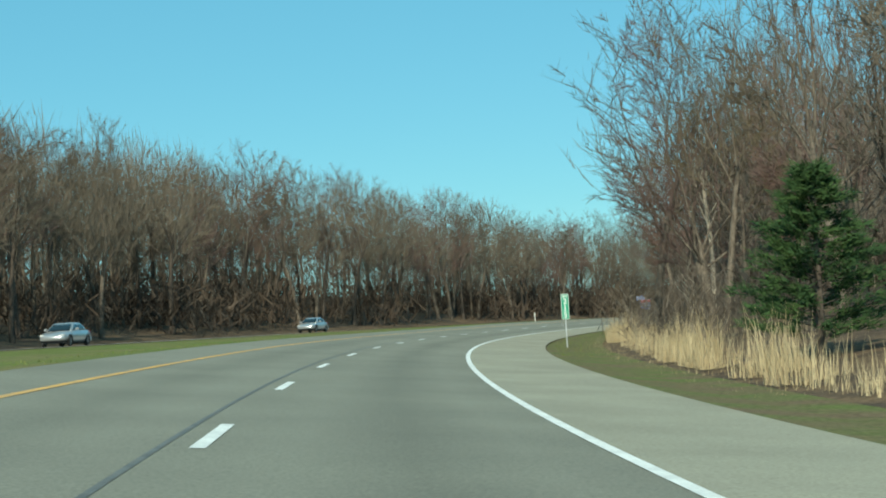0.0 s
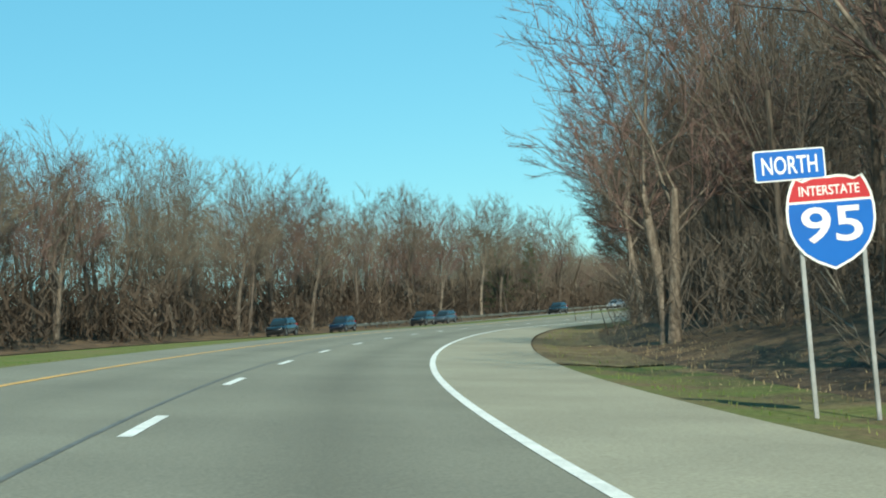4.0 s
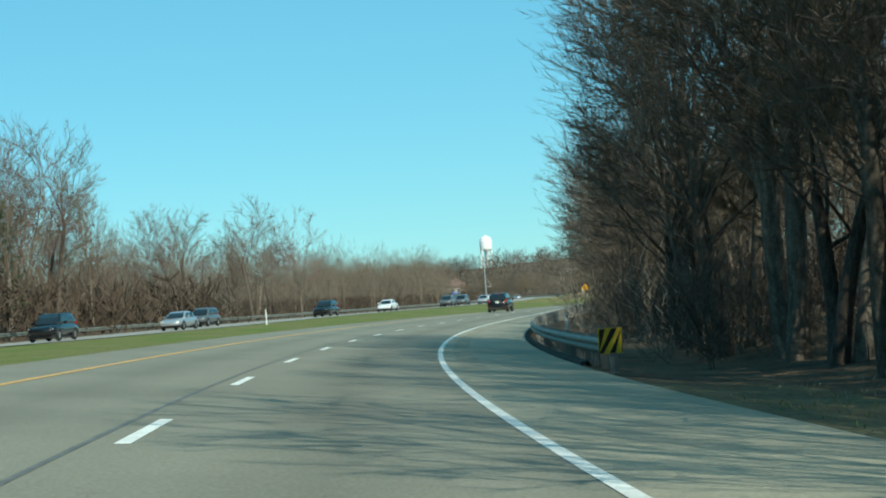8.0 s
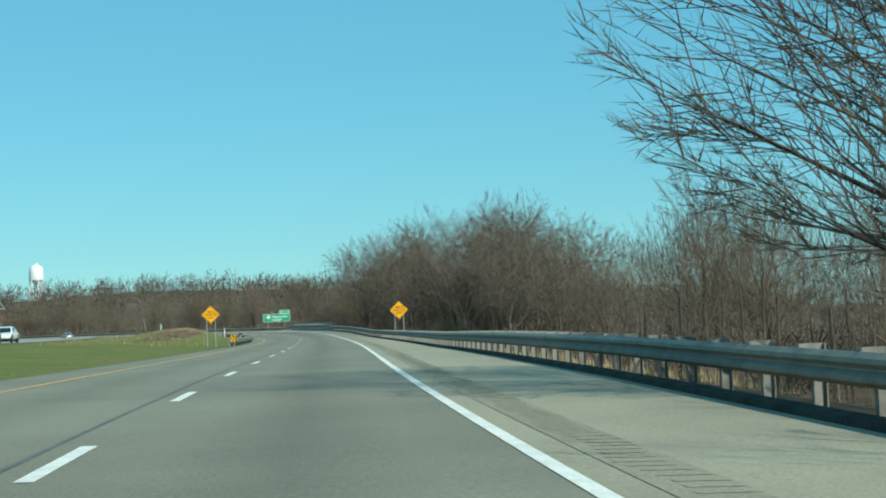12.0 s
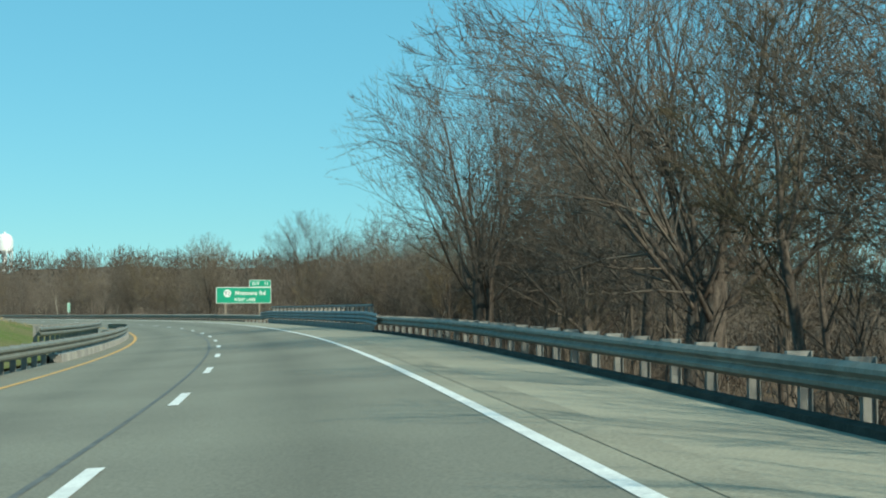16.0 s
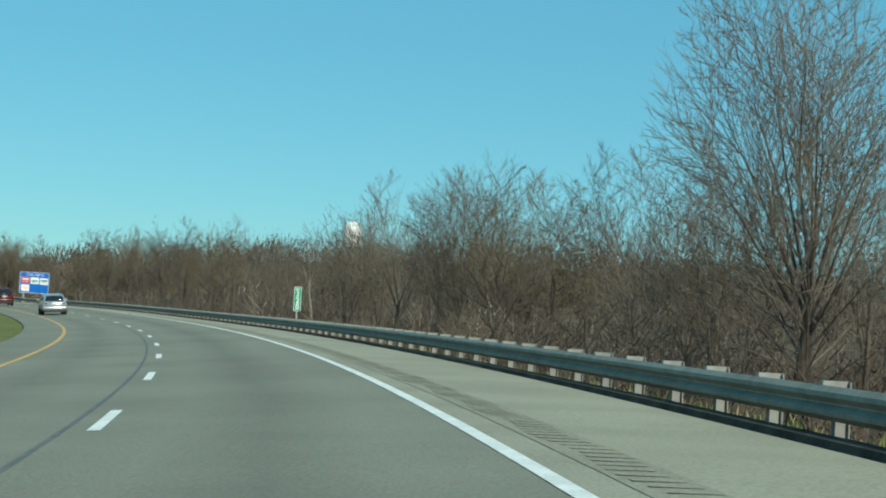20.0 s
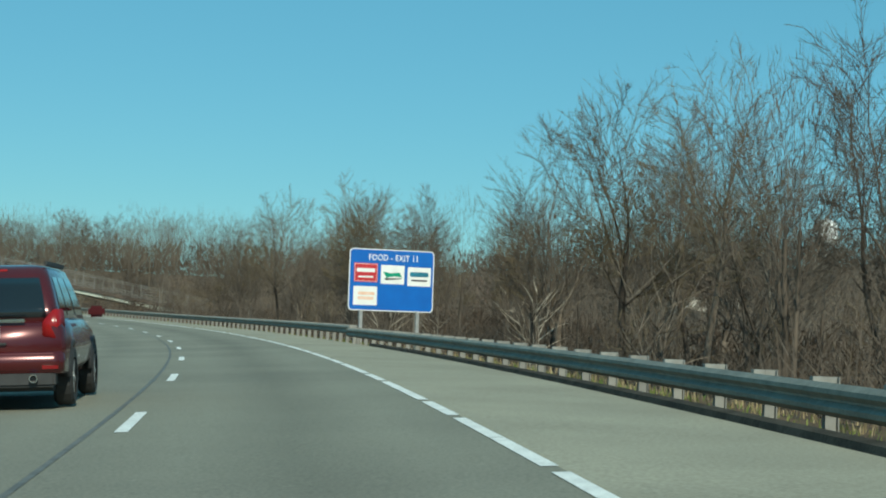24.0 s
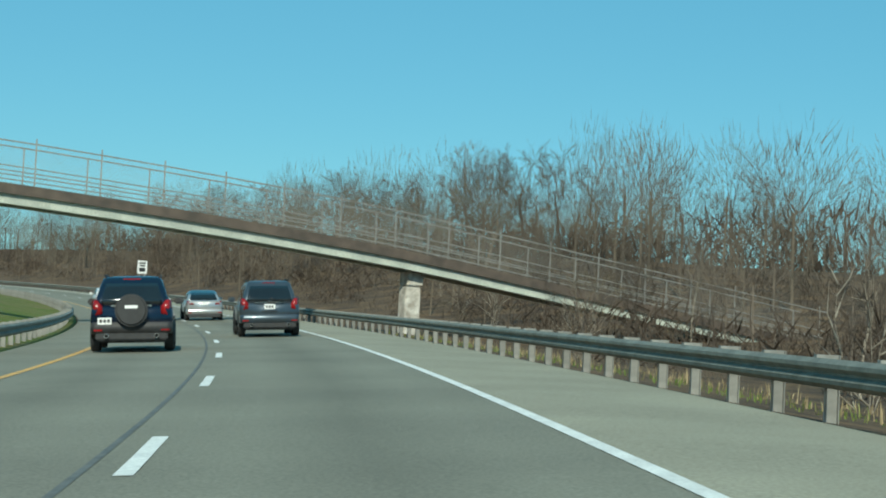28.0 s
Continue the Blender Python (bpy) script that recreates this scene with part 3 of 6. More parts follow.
BARK = [material("bark_grey", (0.2, 0.165, 0.13), 0.9, dark=(0.1, 0.08, 0.062), scale=3, streak=(3, 3, 0.7), fine=0.25, fine_scale=14, per_object=0.3, spec=0.2),
        material("bark_brown", (0.118, 0.096, 0.077), 0.9, dark=(0.062, 0.05, 0.041), scale=3, streak=(3, 3, 0.7), fine=0.25, fine_scale=14, per_object=0.3, spec=0.2),
        material("bark_pale", (0.4, 0.35, 0.28), 0.9, dark=(0.22, 0.19, 0.15), scale=3, streak=(3, 3, 0.8), fine=0.2, fine_scale=14, per_object=0.25, spec=0.2)]
TWIG = [material("twigs_grey_brown", (0.168, 0.138, 0.11), 0.9, dark=(0.1, 0.082, 0.066), scale=0.5, per_object=0.25, spec=0.1),
        material("twigs_red_buds", (0.19, 0.122, 0.105), 0.9, dark=(0.115, 0.076, 0.064), scale=0.5, per_object=0.2, spec=0.1),
        material("twigs_ochre", (0.18, 0.14, 0.088), 0.9, dark=(0.11, 0.085, 0.055), scale=0.5, per_object=0.2, spec=0.1),
        material("twigs_pale_brown", (0.21, 0.172, 0.13), 0.9, dark=(0.13, 0.107, 0.082), scale=0.1, per_object=0.25, spec=0.1),
        # brush brown with the shade at the wood's foot mixed into its colour
        material("brush_shaded_brown", (0.095, 0.072, 0.054), 0.9, dark=(0.055, 0.042, 0.033), scale=0.3, spec=0.1),
        material("twigs_straw", (0.33, 0.26, 0.15), 0.9, dark=(0.22, 0.17, 0.1), scale=0.6, spec=0.1)]


class Kind:
    """One sort of tree: meshes for its trunk with limbs, and its crown of branches and twigs."""

    def __init__(self, name, height, bark, twig, **how):
        self.name, self.height = name, height
        self.big, self.small = (grow_dome if "width" in how else grow_tree)(height=height, **how)
        self.bark, self.twig = bark, twig
        self.trunk = mesh_tris("trunk", self.big.v, self.big.f, bark)
        self.crown = mesh_tris("crown", self.small.v, self.small.f, twig)

    def put(self, s, u, height, turn, label, group="", wide=1.0, lean=0.0):
        root = new(self.name)
        k = height / self.height
        root.matrix_world = pose(*place(s, u), 0, 0, turn) @ pose(0, 0, 0, lean, 0, 0) @ Matrix.Diagonal((k * wide, k * wide, k, 1))
        shared("trunk", self.trunk, root)
        shared("crown", self.crown, root)
        return tagged(root, label, "shrub" if "shrub" in self.name else "tree", group)


TALL = [Kind("bare_tree", 20, BARK[(0, 1, 0, 1)[k]], TWIG[0], seed=11 + k, width=(10, 12, 9, 11)[k], fork=(0.3, 0.22, 0.36, 0.26)[k], low=(0.2, 0.15, 0.25, 0.15)[k], limbs=(7, 8, 7, 8)[k], per=(8, 6, 13), thin=0.025, stems=(1, 2, 1, 1)[k]) for k in range(4)]
MID = [Kind("forked_tree", 11, BARK[(0, 1, 1, 0)[k]], TWIG[(0, 0, 2, 0)[k]], seed=21 + k, width=(6.6, 7.6, 5.8, 7.0)[k], fork=(0.24, 0.16, 0.3, 0.2)[k], low=(0.12, 0.08, 0.16, 0.1)[k], limbs=(7, 8, 7, 9)[k], per=(8, 6, 12), thin=0.017, stems=(1, 2, 1, 2)[k], sprig=(0.026, 0.06)) for k in range(4)]
RED = [Kind("budding_tree", 18, BARK[0], TWIG[1], seed=31 + k, width=(11.5, 10)[k], fork=(0.2, 0.26)[k], low=0.1, limbs=9, per=(8, 6, 13), thin=0.028, spread=(0.08, 1.15), stems=2) for k in range(2)]
SLIM = [Kind("slim_tree", 14, BARK[(2, 0, 1)[k]], TWIG[(0, 2, 0)[k]], seed=41 + k, width=(4.6, 5.4, 5.0)[k], fork=(0.4, 0.34, 0.3)[k], low=0.2, limbs=7, per=(7, 5, 11), spread=(0.04, 0.7), thin=0.019, girth=0.009, sprig=(0.025, 0.055)) for k in range(3)]
LITE = [Kind("tall_bare_tree", 18, BARK[k % 2], TWIG[(3, 3, 1)[k]], seed=51 + k, width=(10.5, 8.5, 10.5)[k], fork=(0.34, 0.4, 0.25)[k], low=(0.3, 0.3, 0.12)[k], limbs=7, per=(6, 5, 10), thin=0.038, sprig=(0.03, 0.065)) for k in range(3)]
BROAD = Kind("spreading_tree", 11, BARK[1], TWIG[0], seed=64, width=10.4, fork=0.13, low=0.08, limbs=24, per=(10, 6, 8), spread=(0.05, 1.25), thin=0.018, girth=0.026, lift=0.05, wob=0.06, sprig=(0.025, 0.06))
ROUND = Kind("round_headed_tree", 11, BARK[1], TWIG[3], seed=66, width=7.2, fork=0.24, low=0.18, limbs=18, per=(8, 6, 10), spread=(0.03, 0.85), thin=0.016, girth=0.016, lift=0.08, wob=0.06, sprig=(0.025, 0.06))
OLD = Kind("old_tree", 13, BARK[1], TWIG[0], seed=83, width=15, fork=0.2, low=0.1, limbs=15, per=(10, 6, 12), spread=(0.1, 1.15), thin=0.021, girth=0.03, lift=0.06, wob=0.16, stems=2, sprig=(0.02, 0.05))
WILLOW = Kind("weeping_tree", 12, BARK[1], TWIG[2], seed=67, angle=0.9, first=0.3, counts=(10, 7, 7, 7), droop=0.35, thin=0.015, head=(0.5, 0.4, 0.55))
THICKET = [Kind("thicket_shrub", 5, BARK[(1, 0, 2)[k]], TWIG[(0, 2, 0)[k]], seed=71 + k, angle=0.9, first=0.08, counts=(6, 5, 7), stems=4, thin=0.015, wob=1.6, girth=0.005, head=(0.5, 0.45, 0.5)) for k in range(3)]


def haze_tree(seed, height, twigs, width, thin, low=0.25, reach=(0.11, 0.25)):
    """A slight trunk that forks into a fan of rising limbs under a rounded outline, set with many separate twigs."""
    rnd = random.Random(seed)
    w = Wood()
    fork = Vector((rnd.uniform(-0.3, 0.3), rnd.uniform(-0.3, 0.3), height * 0.45))
    w.tube([Vector((0, 0, -0.4)), fork], [height * 0.009, height * 0.006], 4)
    mid = Vector((0, 0, height * (0.52 + low * 0.4)))
    limbs = []
    for k in range(13):
        a, f = k * 2.4 + rnd.uniform(-0.3, 0.3), math.acos(1 - 1.5 * (k + 0.5) / 13)
        q = mid + Vector((math.cos(a) * math.sin(f) * width * 0.5, math.sin(a) * math.sin(f) * width * 0.5, math.cos(f) * (height - mid.z))) * rnd.uniform(0.9, 1.05)
        p = fork * max(low, min(1.0, (q.z / height - 0.2) * rnd.uniform(0.8, 1.4)))
        p.z = min(p.z, q.z * 0.75)
        w.tube([p, q], [height * 0.0017, 0.0], 3)
        limbs.append((p, q))
    base = Vector((0, 0, height * (low + 0.12)))
    for k in range(twigs):
        a, c = rnd.random() * 6.283, rnd.uniform(-0.75, 1.0)
        r = rnd.uniform(0.35, 1.0) ** 0.6
        f = math.sqrt(1 - c * c) * r
        q = mid + Vector((math.cos(a) * f * width * 0.5, math.sin(a) * f * width * 0.5, c * r * ((height - mid.z) if c > 0 else (mid.z - height * low))))
        d = ((q - base * rnd.uniform(0.6, 1.6)).normalized() + Vector((rnd.gauss(0, 0.2), rnd.gauss(0, 0.2), rnd.gauss(0.1, 0.15)))).normalized()
        side = d.orthogonal().normalized()
        side.rotate(Matrix.Rotation(rnd.random() * 6.283, 3, d))
        n = height * rnd.uniform(*reach)
        w.sliver(q - d * n, d, n, thin * rnd.uniform(0.6, 1.3), side)
    return w


def haze_bush(seed, stalks, thin):
    rnd = random.Random(seed)
    w = Wood()
    for k in range(stalks):
        o = Vector((rnd.gauss(0, 0.9), rnd.gauss(0, 0.9), rnd.uniform(-0.1, 1.6)))
        d = Vector((rnd.gauss(0, 0.6), rnd.gauss(0, 0.6), 1)).normalized()
        w.sliver(o, d, rnd.uniform(0.4, 1.1), thin * rnd.uniform(0.7, 1.4), d.orthogonal().normalized())
    return w


DEEP_TREE = [haze_tree(91 + k, 18, 225, (9.5, 8.5, 11)[k], 0.06, (0.05, 0.1, 0.2)[k], (0.06, 0.15)) for k in range(3)]
FRONT_TREE = [haze_tree(87 + k, 18, 640, (9, 8, 10)[k], 0.034, (0.1, 0.15, 0.2)[k], (0.03, 0.1)) for k in range(3)]
DEEP_BUSH = [haze_bush(97 + k, 90, 0.058) for k in range(2)]
FRONT_BUSH = [haze_bush(103 + k, 140, 0.023) for k in range(2)]
rng = random.Random(5)


def wood(s0, s1, u0, u1, count, kinds, hmin, hmax, label, group, skew=1.2):
    for k in range(count):
        s, u = s0 + (s1 - s0) * (k + rng.random()) / count, u0 + (u1 - u0) * rng.random() ** skew
        if (545 < s < 576 and u < 13) or (28 < s < 62 and 5 < u < 13) or (1098 < s < 1128 and 5 < u < 15) or (936 < s < 966 and 5 < u < 13):
            continue
        rng.choice(kinds).put(s, u, rng.uniform(hmin, hmax), rng.uniform(0, 360), label, group, wide=rng.uniform(0.9, 1.2))


def far_wood(name, rows, sorts, mat, label):
    """Woods too deep to count: many trees joined; rows of station range, lateral range, count and heights."""
    vs, fs, n = [], [], 0
    r = np.random.default_rng(len(name) + len(rows))
    for s0, s1, u0, u1, count, h0, h1 in rows:
        for _ in range(count):
            src = sorts[r.integers(len(sorts))]
            p = place(r.uniform(s0, s1), u0 + (u1 - u0) * r.random())
            a, k, w = r.random() * 6.283, r.uniform(h0, h1), r.uniform(0.9, 1.3)
            rot = np.array([[math.cos(a) * w, -math.sin(a) * w, 0], [math.sin(a) * w, math.cos(a) * w, 0], [0, 0, 1]])
            v = np.array(src.v) @ rot.T * k + p
            vs.append(v)
            fs.append(np.array(src.f) + n)
            n += len(v)
    ob = new(name, mesh_tris(name, np.concatenate(vs), np.concatenate(fs), mat))
    return tagged(ob, label, "woods", kind="stuff")


# right side, woods that come close to the verge
EDGE_LABEL = "leafless tree with fine brown twigs behind the guardrail"
wood(25, 145, 10, 20, 22, LITE[:2] + RED[:1] + SLIM, 14, 19, "bare grey-brown tree at the edge of the roadside wood", "roadside woods")
wood(145, 330, 10.5, 20, 30, TALL + RED[:1], 14, 18, "bare grey-brown tree at the edge of the roadside wood", "roadside woods")
wood(262, 312, 9.5, 12, 9, TALL, 14, 17, "tall bare tree whose twigs overhang the shoulder", "roadside woods")
wood(240, 264, 9.0, 10.2, 5, TALL[0::2], 14, 17,
     "tall bare tree whose shade falls on the shoulder", "roadside woods")
wood(310, 352, 9.2, 11.2, 14, TALL[0::2], 15, 18,
     "tall bare tree whose shade falls on the shoulder", "roadside woods")
wood(352, 402, 9.0, 11.5, 10, MID, 9, 12, "tall bare tree whose twigs overhang the shoulder", "roadside woods")
wood(330, 420, 11, 20, 20, MID + SLIM, 9, 12.5, EDGE_LABEL, "woods behind the guardrail")
wood(500, 655, 8.5, 22, 26, MID, 8, 11.2, "leafless tree with forking limbs behind the guardrail", "woods behind the guardrail")
wood(572, 632, 8.3, 13, 7, MID, 10, 12, EDGE_LABEL, "woods behind the guardrail")
wood(664, 730, 11.5, 24, 24, MID, 7, 10, EDGE_LABEL, "woods behind the guardrail")
wood(735, 1055, 14, 28, 56, MID + SLIM, 8, 11, EDGE_LABEL, "woods behind the guardrail")
wood(918, 958, 12.5, 20, 10, MID + SLIM[1:], 10.5, 12.5, EDGE_LABEL, "woods behind the guardrail")
wood(984, 1014, 12.5, 19, 8, MID + SLIM, 10, 12.5, EDGE_LABEL, "woods behind the guardrail")
wood(424, 450, 10, 16, 5, MID, 9, 12, EDGE_LABEL, "woods behind the guardrail")
wood(1060, 1130, 16, 26, 9, SLIM, 5, 7.5, "slim pale tree beside the footbridge ramp", "woods by the footbridge")
wood(1140, 1300, 26, 50, 26, LITE[:2], 9, 12.5, "tall bare tree behind the footbridge ramp", "woods by the footbridge")
# the far side of the other carriageway
wood(90, 260, -46, -38, 48, LITE + LITE[:2], 17, 21.5, "tall leafless tree beyond the other carriageway", "woods beyond the other carriageway")
wood(260, 440, -46, -38, 50, LITE + LITE[:2], 15.5, 20.5, "tall leafless tree beyond the other carriageway", "woods beyond the other carriageway")
wood(440, 520, -50, -38, 14, LITE, 11, 16, "tall leafless tree beyond the other carriageway", "woods beyond the other carriageway")
BROAD.put(464, 9.4, 11.6, 20, "wide round-headed bare tree with many upswept stems", wide=1.12)
OLD.put(661.5, 9.4, 13.5, 75, "large old bare tree with dark spreading limbs", wide=0.86)
MID[1].put(667, 13.5, 12.5, 10, "dense bare tree behind the old one")
OLD.put(655, 13.0, 13, 300, "dark bare tree with thick limbs beside the old one", wide=0.8)
TALL[2].put(668, 14.5, 15, 200, "tall bare tree behind the bridge railing")
TALL[0].put(664, 16.8, 16, 20, "tall bare tree behind the bridge railing")
TALL[1].put(673, 15, 13, 80, "tall bare tree behind the bridge railing")
TALL[3].put(662, 12.6, 14, 30, "tall dense bare tree behind the old one")
MID[3].put(665, 14.5, 13, 130, "dense bare tree behind the old one")
OLD.put(634, 10.5, 13.5, 200, "bare tree with dark spreading limbs behind the guardrail")
MID[1].put(618, 11, 13, 300, "bare tree with dark spreading limbs behind the guardrail")
OLD.put(737, 13.0, 11.5, 20, "dark bare tree with crooked limbs beside the exit sign", wide=0.72)
ROUND.put(773, 11.5, 10.6, 110, "round-headed bare tree with dense upright twigs")
RED[0].put(173, 9.6, 19, 40, "tall budding tree with reddish twigs leaning over the verge")
RED[1].put(157, 11.5, 18, 140, "tall budding tree with reddish twigs behind the verge")
RED[0].put(301, 8.6, 16.5, 250, "budding tree whose pale twigs overhang the shoulder", wide=1.2)
RED[1].put(203, 8.8, 15.5, 20, "budding tree whose pale twigs lean out over the verge", wide=1.1)
for _s, _u, _h in ((456, 12.8, 12.5), (461, 15.5, 13), (467, 19, 13.5), (474, 23, 12), (450, 14, 13)):
    TALL[int(_s) % 4].put(_s, _u, _h, _s * 7, "tall bare tree at the end of the roadside wood")
for _s, _u, _h, _k in ((838, 12, 9.2, 1), (832, 13.5, 10.8, 0), (820, 17, 10.6, 3), (812, 16, 10, 2)):
    MID[_k].put(_s, _u, _h, _s * 11, "bare tree standing above the thicket behind the guardrail")
ROUND.put(826, 15.5, 10.8, 200, "round-headed bare tree above the thicket")
# the wood rises towards the bridge
_r = random.Random(29)
for _k in range(18):
    _s = 549 + _k * 6.0
    for _u, _h in ((_r.uniform(10.4, 13), min(15.4, 8.4 + (_s - 549) * 0.11)), (_r.uniform(14, 18), min(18.2, 9.2 + (_s - 549) * 0.15))):
        if (545 < _s < 574 and _u < 14) or (_s > 610 and (_k % 2 or _u > 14)):
            continue
        _kinds = TALL if _h > 12 else MID
        _r.choice(_kinds).put(_s + _r.uniform(-2, 2), _u, _h * _r.uniform(0.9, 1.02), _r.uniform(0, 360), "leafless tree with forking limbs behind the guardrail", "woods behind the guardrail", wide=_r.uniform(0.95, 1.25))
for _k in range(13):
    _s, _u = 546 + _k * 4.6, _r.uniform(14.2, 18.5)
    (TALL if _k > 3 else MID)[_k % 4].put(_s, _u, min(16.5, 9.3 + (_s - 549) * 0.14 + (_u - 16) * 0.35), _r.uniform(0, 360), "leafless tree with forking limbs behind the guardrail", "woods behind the guardrail", wide=_r.uniform(1.0, 1.25))
for _k in range(9):
    _s = 678 + _k * 6
    MID[_k % 4].put(_s, _r.uniform(15.5, 18.5), _r.uniform(10, 11.8), _r.uniform(0, 360), EDGE_LABEL, "woods behind the guardrail", wide=1.15)
    MID[(_k + 2) % 4].put(_s + 3, _r.uniform(11.3, 13), _r.uniform(7.0, 8.2), _r.uniform(0, 360), EDGE_LABEL, "woods behind the guardrail", wide=1.15)
# trees before the spreading one, whose shade crosses the road
for _s, _u, _h in ((404, 9.4, 12), (411, 10.2, 12.5), (417, 9.6, 12.5), (422, 9.8, 13)):
    TALL[int(_s) % 4].put(_s, _u, _h, _s * 9, "tall bare tree whose twigs overhang the shoulder", "roadside woods")
for _k in range(6):
    TALL[_k % 4].put(325 + _k * 5, 9.0 + 0.25 * (_k % 3), 12.4 + 0.6 * (_k % 2), _k * 70, "tall bare tree whose shade falls on the shoulder", "roadside woods", wide=1.2)


def round_bush(seed, width, height, count):
    """A dome of very many fine upright stalks."""
    rnd = random.Random(seed)
    w = Wood()
    for k in range(count):
        a, r = rnd.random() * 6.283, math.sqrt(rnd.random())
        foot = Vector((math.cos(a) * r * width * 0.2, math.sin(a) * r * width * 0.2, -0.1))
        tip = Vector((math.cos(a) * r * width * 0.5, math.sin(a) * r * width * 0.5, height * math.sqrt(max(0.12, 1 - r * r)) * rnd.uniform(0.75, 1.05)))
        o = foot.lerp(tip, rnd.uniform(0.0, 0.55))
        d = (tip - o) + Vector((rnd.gauss(0, 0.12), rnd.gauss(0, 0.12), 0))
        w.sliver(o, d.normalized(), d.length, 0.02, d.orthogonal().normalized())
    return w


for _s, _u, _w, _h in ((570, 9.0, 3.4, 2.7), (573.5, 10.2, 2.8, 2.8)):
    _b = round_bush(int(_s), _w, _h, 2200)
    bush = tagged(new("round_bush"), "rounded pale ochre leafless bush behind the guardrail", "shrub")
    bush.matrix_world = pose(*place(_s, _u))
    shared("crown", mesh_tris("crown", _b.v, _b.f, TWIG[5]), bush)
WILLOW.put(398, 9.5, 9.0, 30, "weeping bare tree hanging over the guardrail")
TALL[1].put(316, -41, 12, 0, "leaning dead trunk against the wood", lean=-22)
for s0, s1, u0, u1, n in ((25, 330, 8.6, 12, 44), (330, 425, 7.4, 13, 26), (505, 740, 8, 16, 26), (740, 1060, 8.5, 16, 74), (1060, 1110, 9, 20, 9), (1120, 1200, 14, 24, 12)):
    wood(s0, s1, u0, u1, n, THICKET, 1.8, 4.0, "tangled leafless shrub at the edge of the wood", "thicket")
far_wood("woodland", [(60, 330, 15, 46, 290, 0.75, 1.05), (330, 425, 14, 46, 130, 0.45, 0.64), (425, 500, 34, 70, 50, 0.3, 0.5), (480, 740, 18, 50, 190, 0.42, 0.6), (740, 1060, 20, 50, 230, 0.4, 0.58), (1060, 1130, 26, 60, 50, 0.35, 0.5)], DEEP_TREE, TWIG[0], "deep leafless brown woods behind the first trees")
far_wood("woodland", [(1125, 1420, 12, 34, 110, 0.25, 0.5), (1130, 1420, 30, 80, 130, 0.3, 0.5), (1130, 1420, 22, 80, 190, 0.55, 0.78), (0, 460, -72, -41, 200, 0.28, 0.5), (0, 260, -75, -42, 260, 0.95, 1.25), (260, 460, -75, -42, 210, 0.75, 1.05), (460, 760, -95, -44, 320, 0.5, 0.8), (760, 1100, -78, -44, 230, 0.6, 0.9), (1100, 1430, -85, -32, 500, 0.7, 1.1)], DEEP_TREE, TWIG[3], "deep leafless pale brown woods beyond the other carriageway")
far_wood("wood_edge", [(150, 260, 11, 20, 34, 0.6, 0.9), (260, 330, 11, 17, 42, 0.5, 0.8), (330, 425, 11, 17, 60, 0.38, 0.58), (422, 452, 11, 20, 20, 0.45, 0.68), (470, 520, 13, 32, 46, 0.35, 0.5), (500, 660, 11.5, 20, 40, 0.34, 0.5), (664, 725, 12, 22, 36, 0.32, 0.46), (725, 1060, 14, 22, 110, 0.35, 0.58)], FRONT_TREE, TWIG[0], "fine leafless saplings between the first trees")
# the undergrowth takes the darkened brown, which stands in for shade beneath the trees
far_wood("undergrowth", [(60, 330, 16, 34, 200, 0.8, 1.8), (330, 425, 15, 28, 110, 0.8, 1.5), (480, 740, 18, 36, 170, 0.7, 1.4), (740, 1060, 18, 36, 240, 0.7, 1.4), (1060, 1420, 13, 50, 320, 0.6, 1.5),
                         (0, 480, -66, -37, 640, 1.2, 3.0), (480, 1000, -70, -40, 380, 0.6, 1.5), (1000, 1430, -70, -30, 560, 1.0, 2.4), (1080, 1430, -88, -68, 260, 2.2, 4.2), (1080, 1430, 60, 86, 170, 2.0, 3.6)], DEEP_BUSH, TWIG[4], "brown leafless brush under the trees, its colour darkened for shade")
far_wood("brush", [(60, 330, 9.5, 16, 170, 0.6, 1.6), (330, 425, 8.5, 15, 110, 0.5, 1.4), (425, 500, 10, 30, 40, 0.3, 0.7), (500, 548, 8.5, 18, 24, 0.4, 1.0), (576, 740, 8.5, 18, 80, 0.4, 1.0), (740, 936, 8.5, 18, 165, 0.5, 1.2), (936, 966, 12.5, 18, 16, 0.5, 1.1), (966, 1060, 8.5, 18, 75, 0.5, 1.2), (1060, 1200, 9.5, 16, 40, 0.3, 0.7)], FRONT_BUSH, TWIG[0], "fine leafless brush along the edge of the wood")
# ---- guardrails ----
W_BEAM = [(0.0, 0.0), (-0.075, 0.05), (-0.08, 0.095), (-0.015, 0.145), (-0.015, 0.165), (-0.08, 0.215), (-0.075, 0.26), (0.0, 0.31)]
THRIE = [(0.0, 0.0), (-0.075, 0.05), (-0.08, 0.1), (-0.02, 0.16), (-0.075, 0.22), (-0.075, 0.28), (-0.02, 0.34), (-0.08, 0.4), (-0.075, 0.45), (0.0, 0.51)]


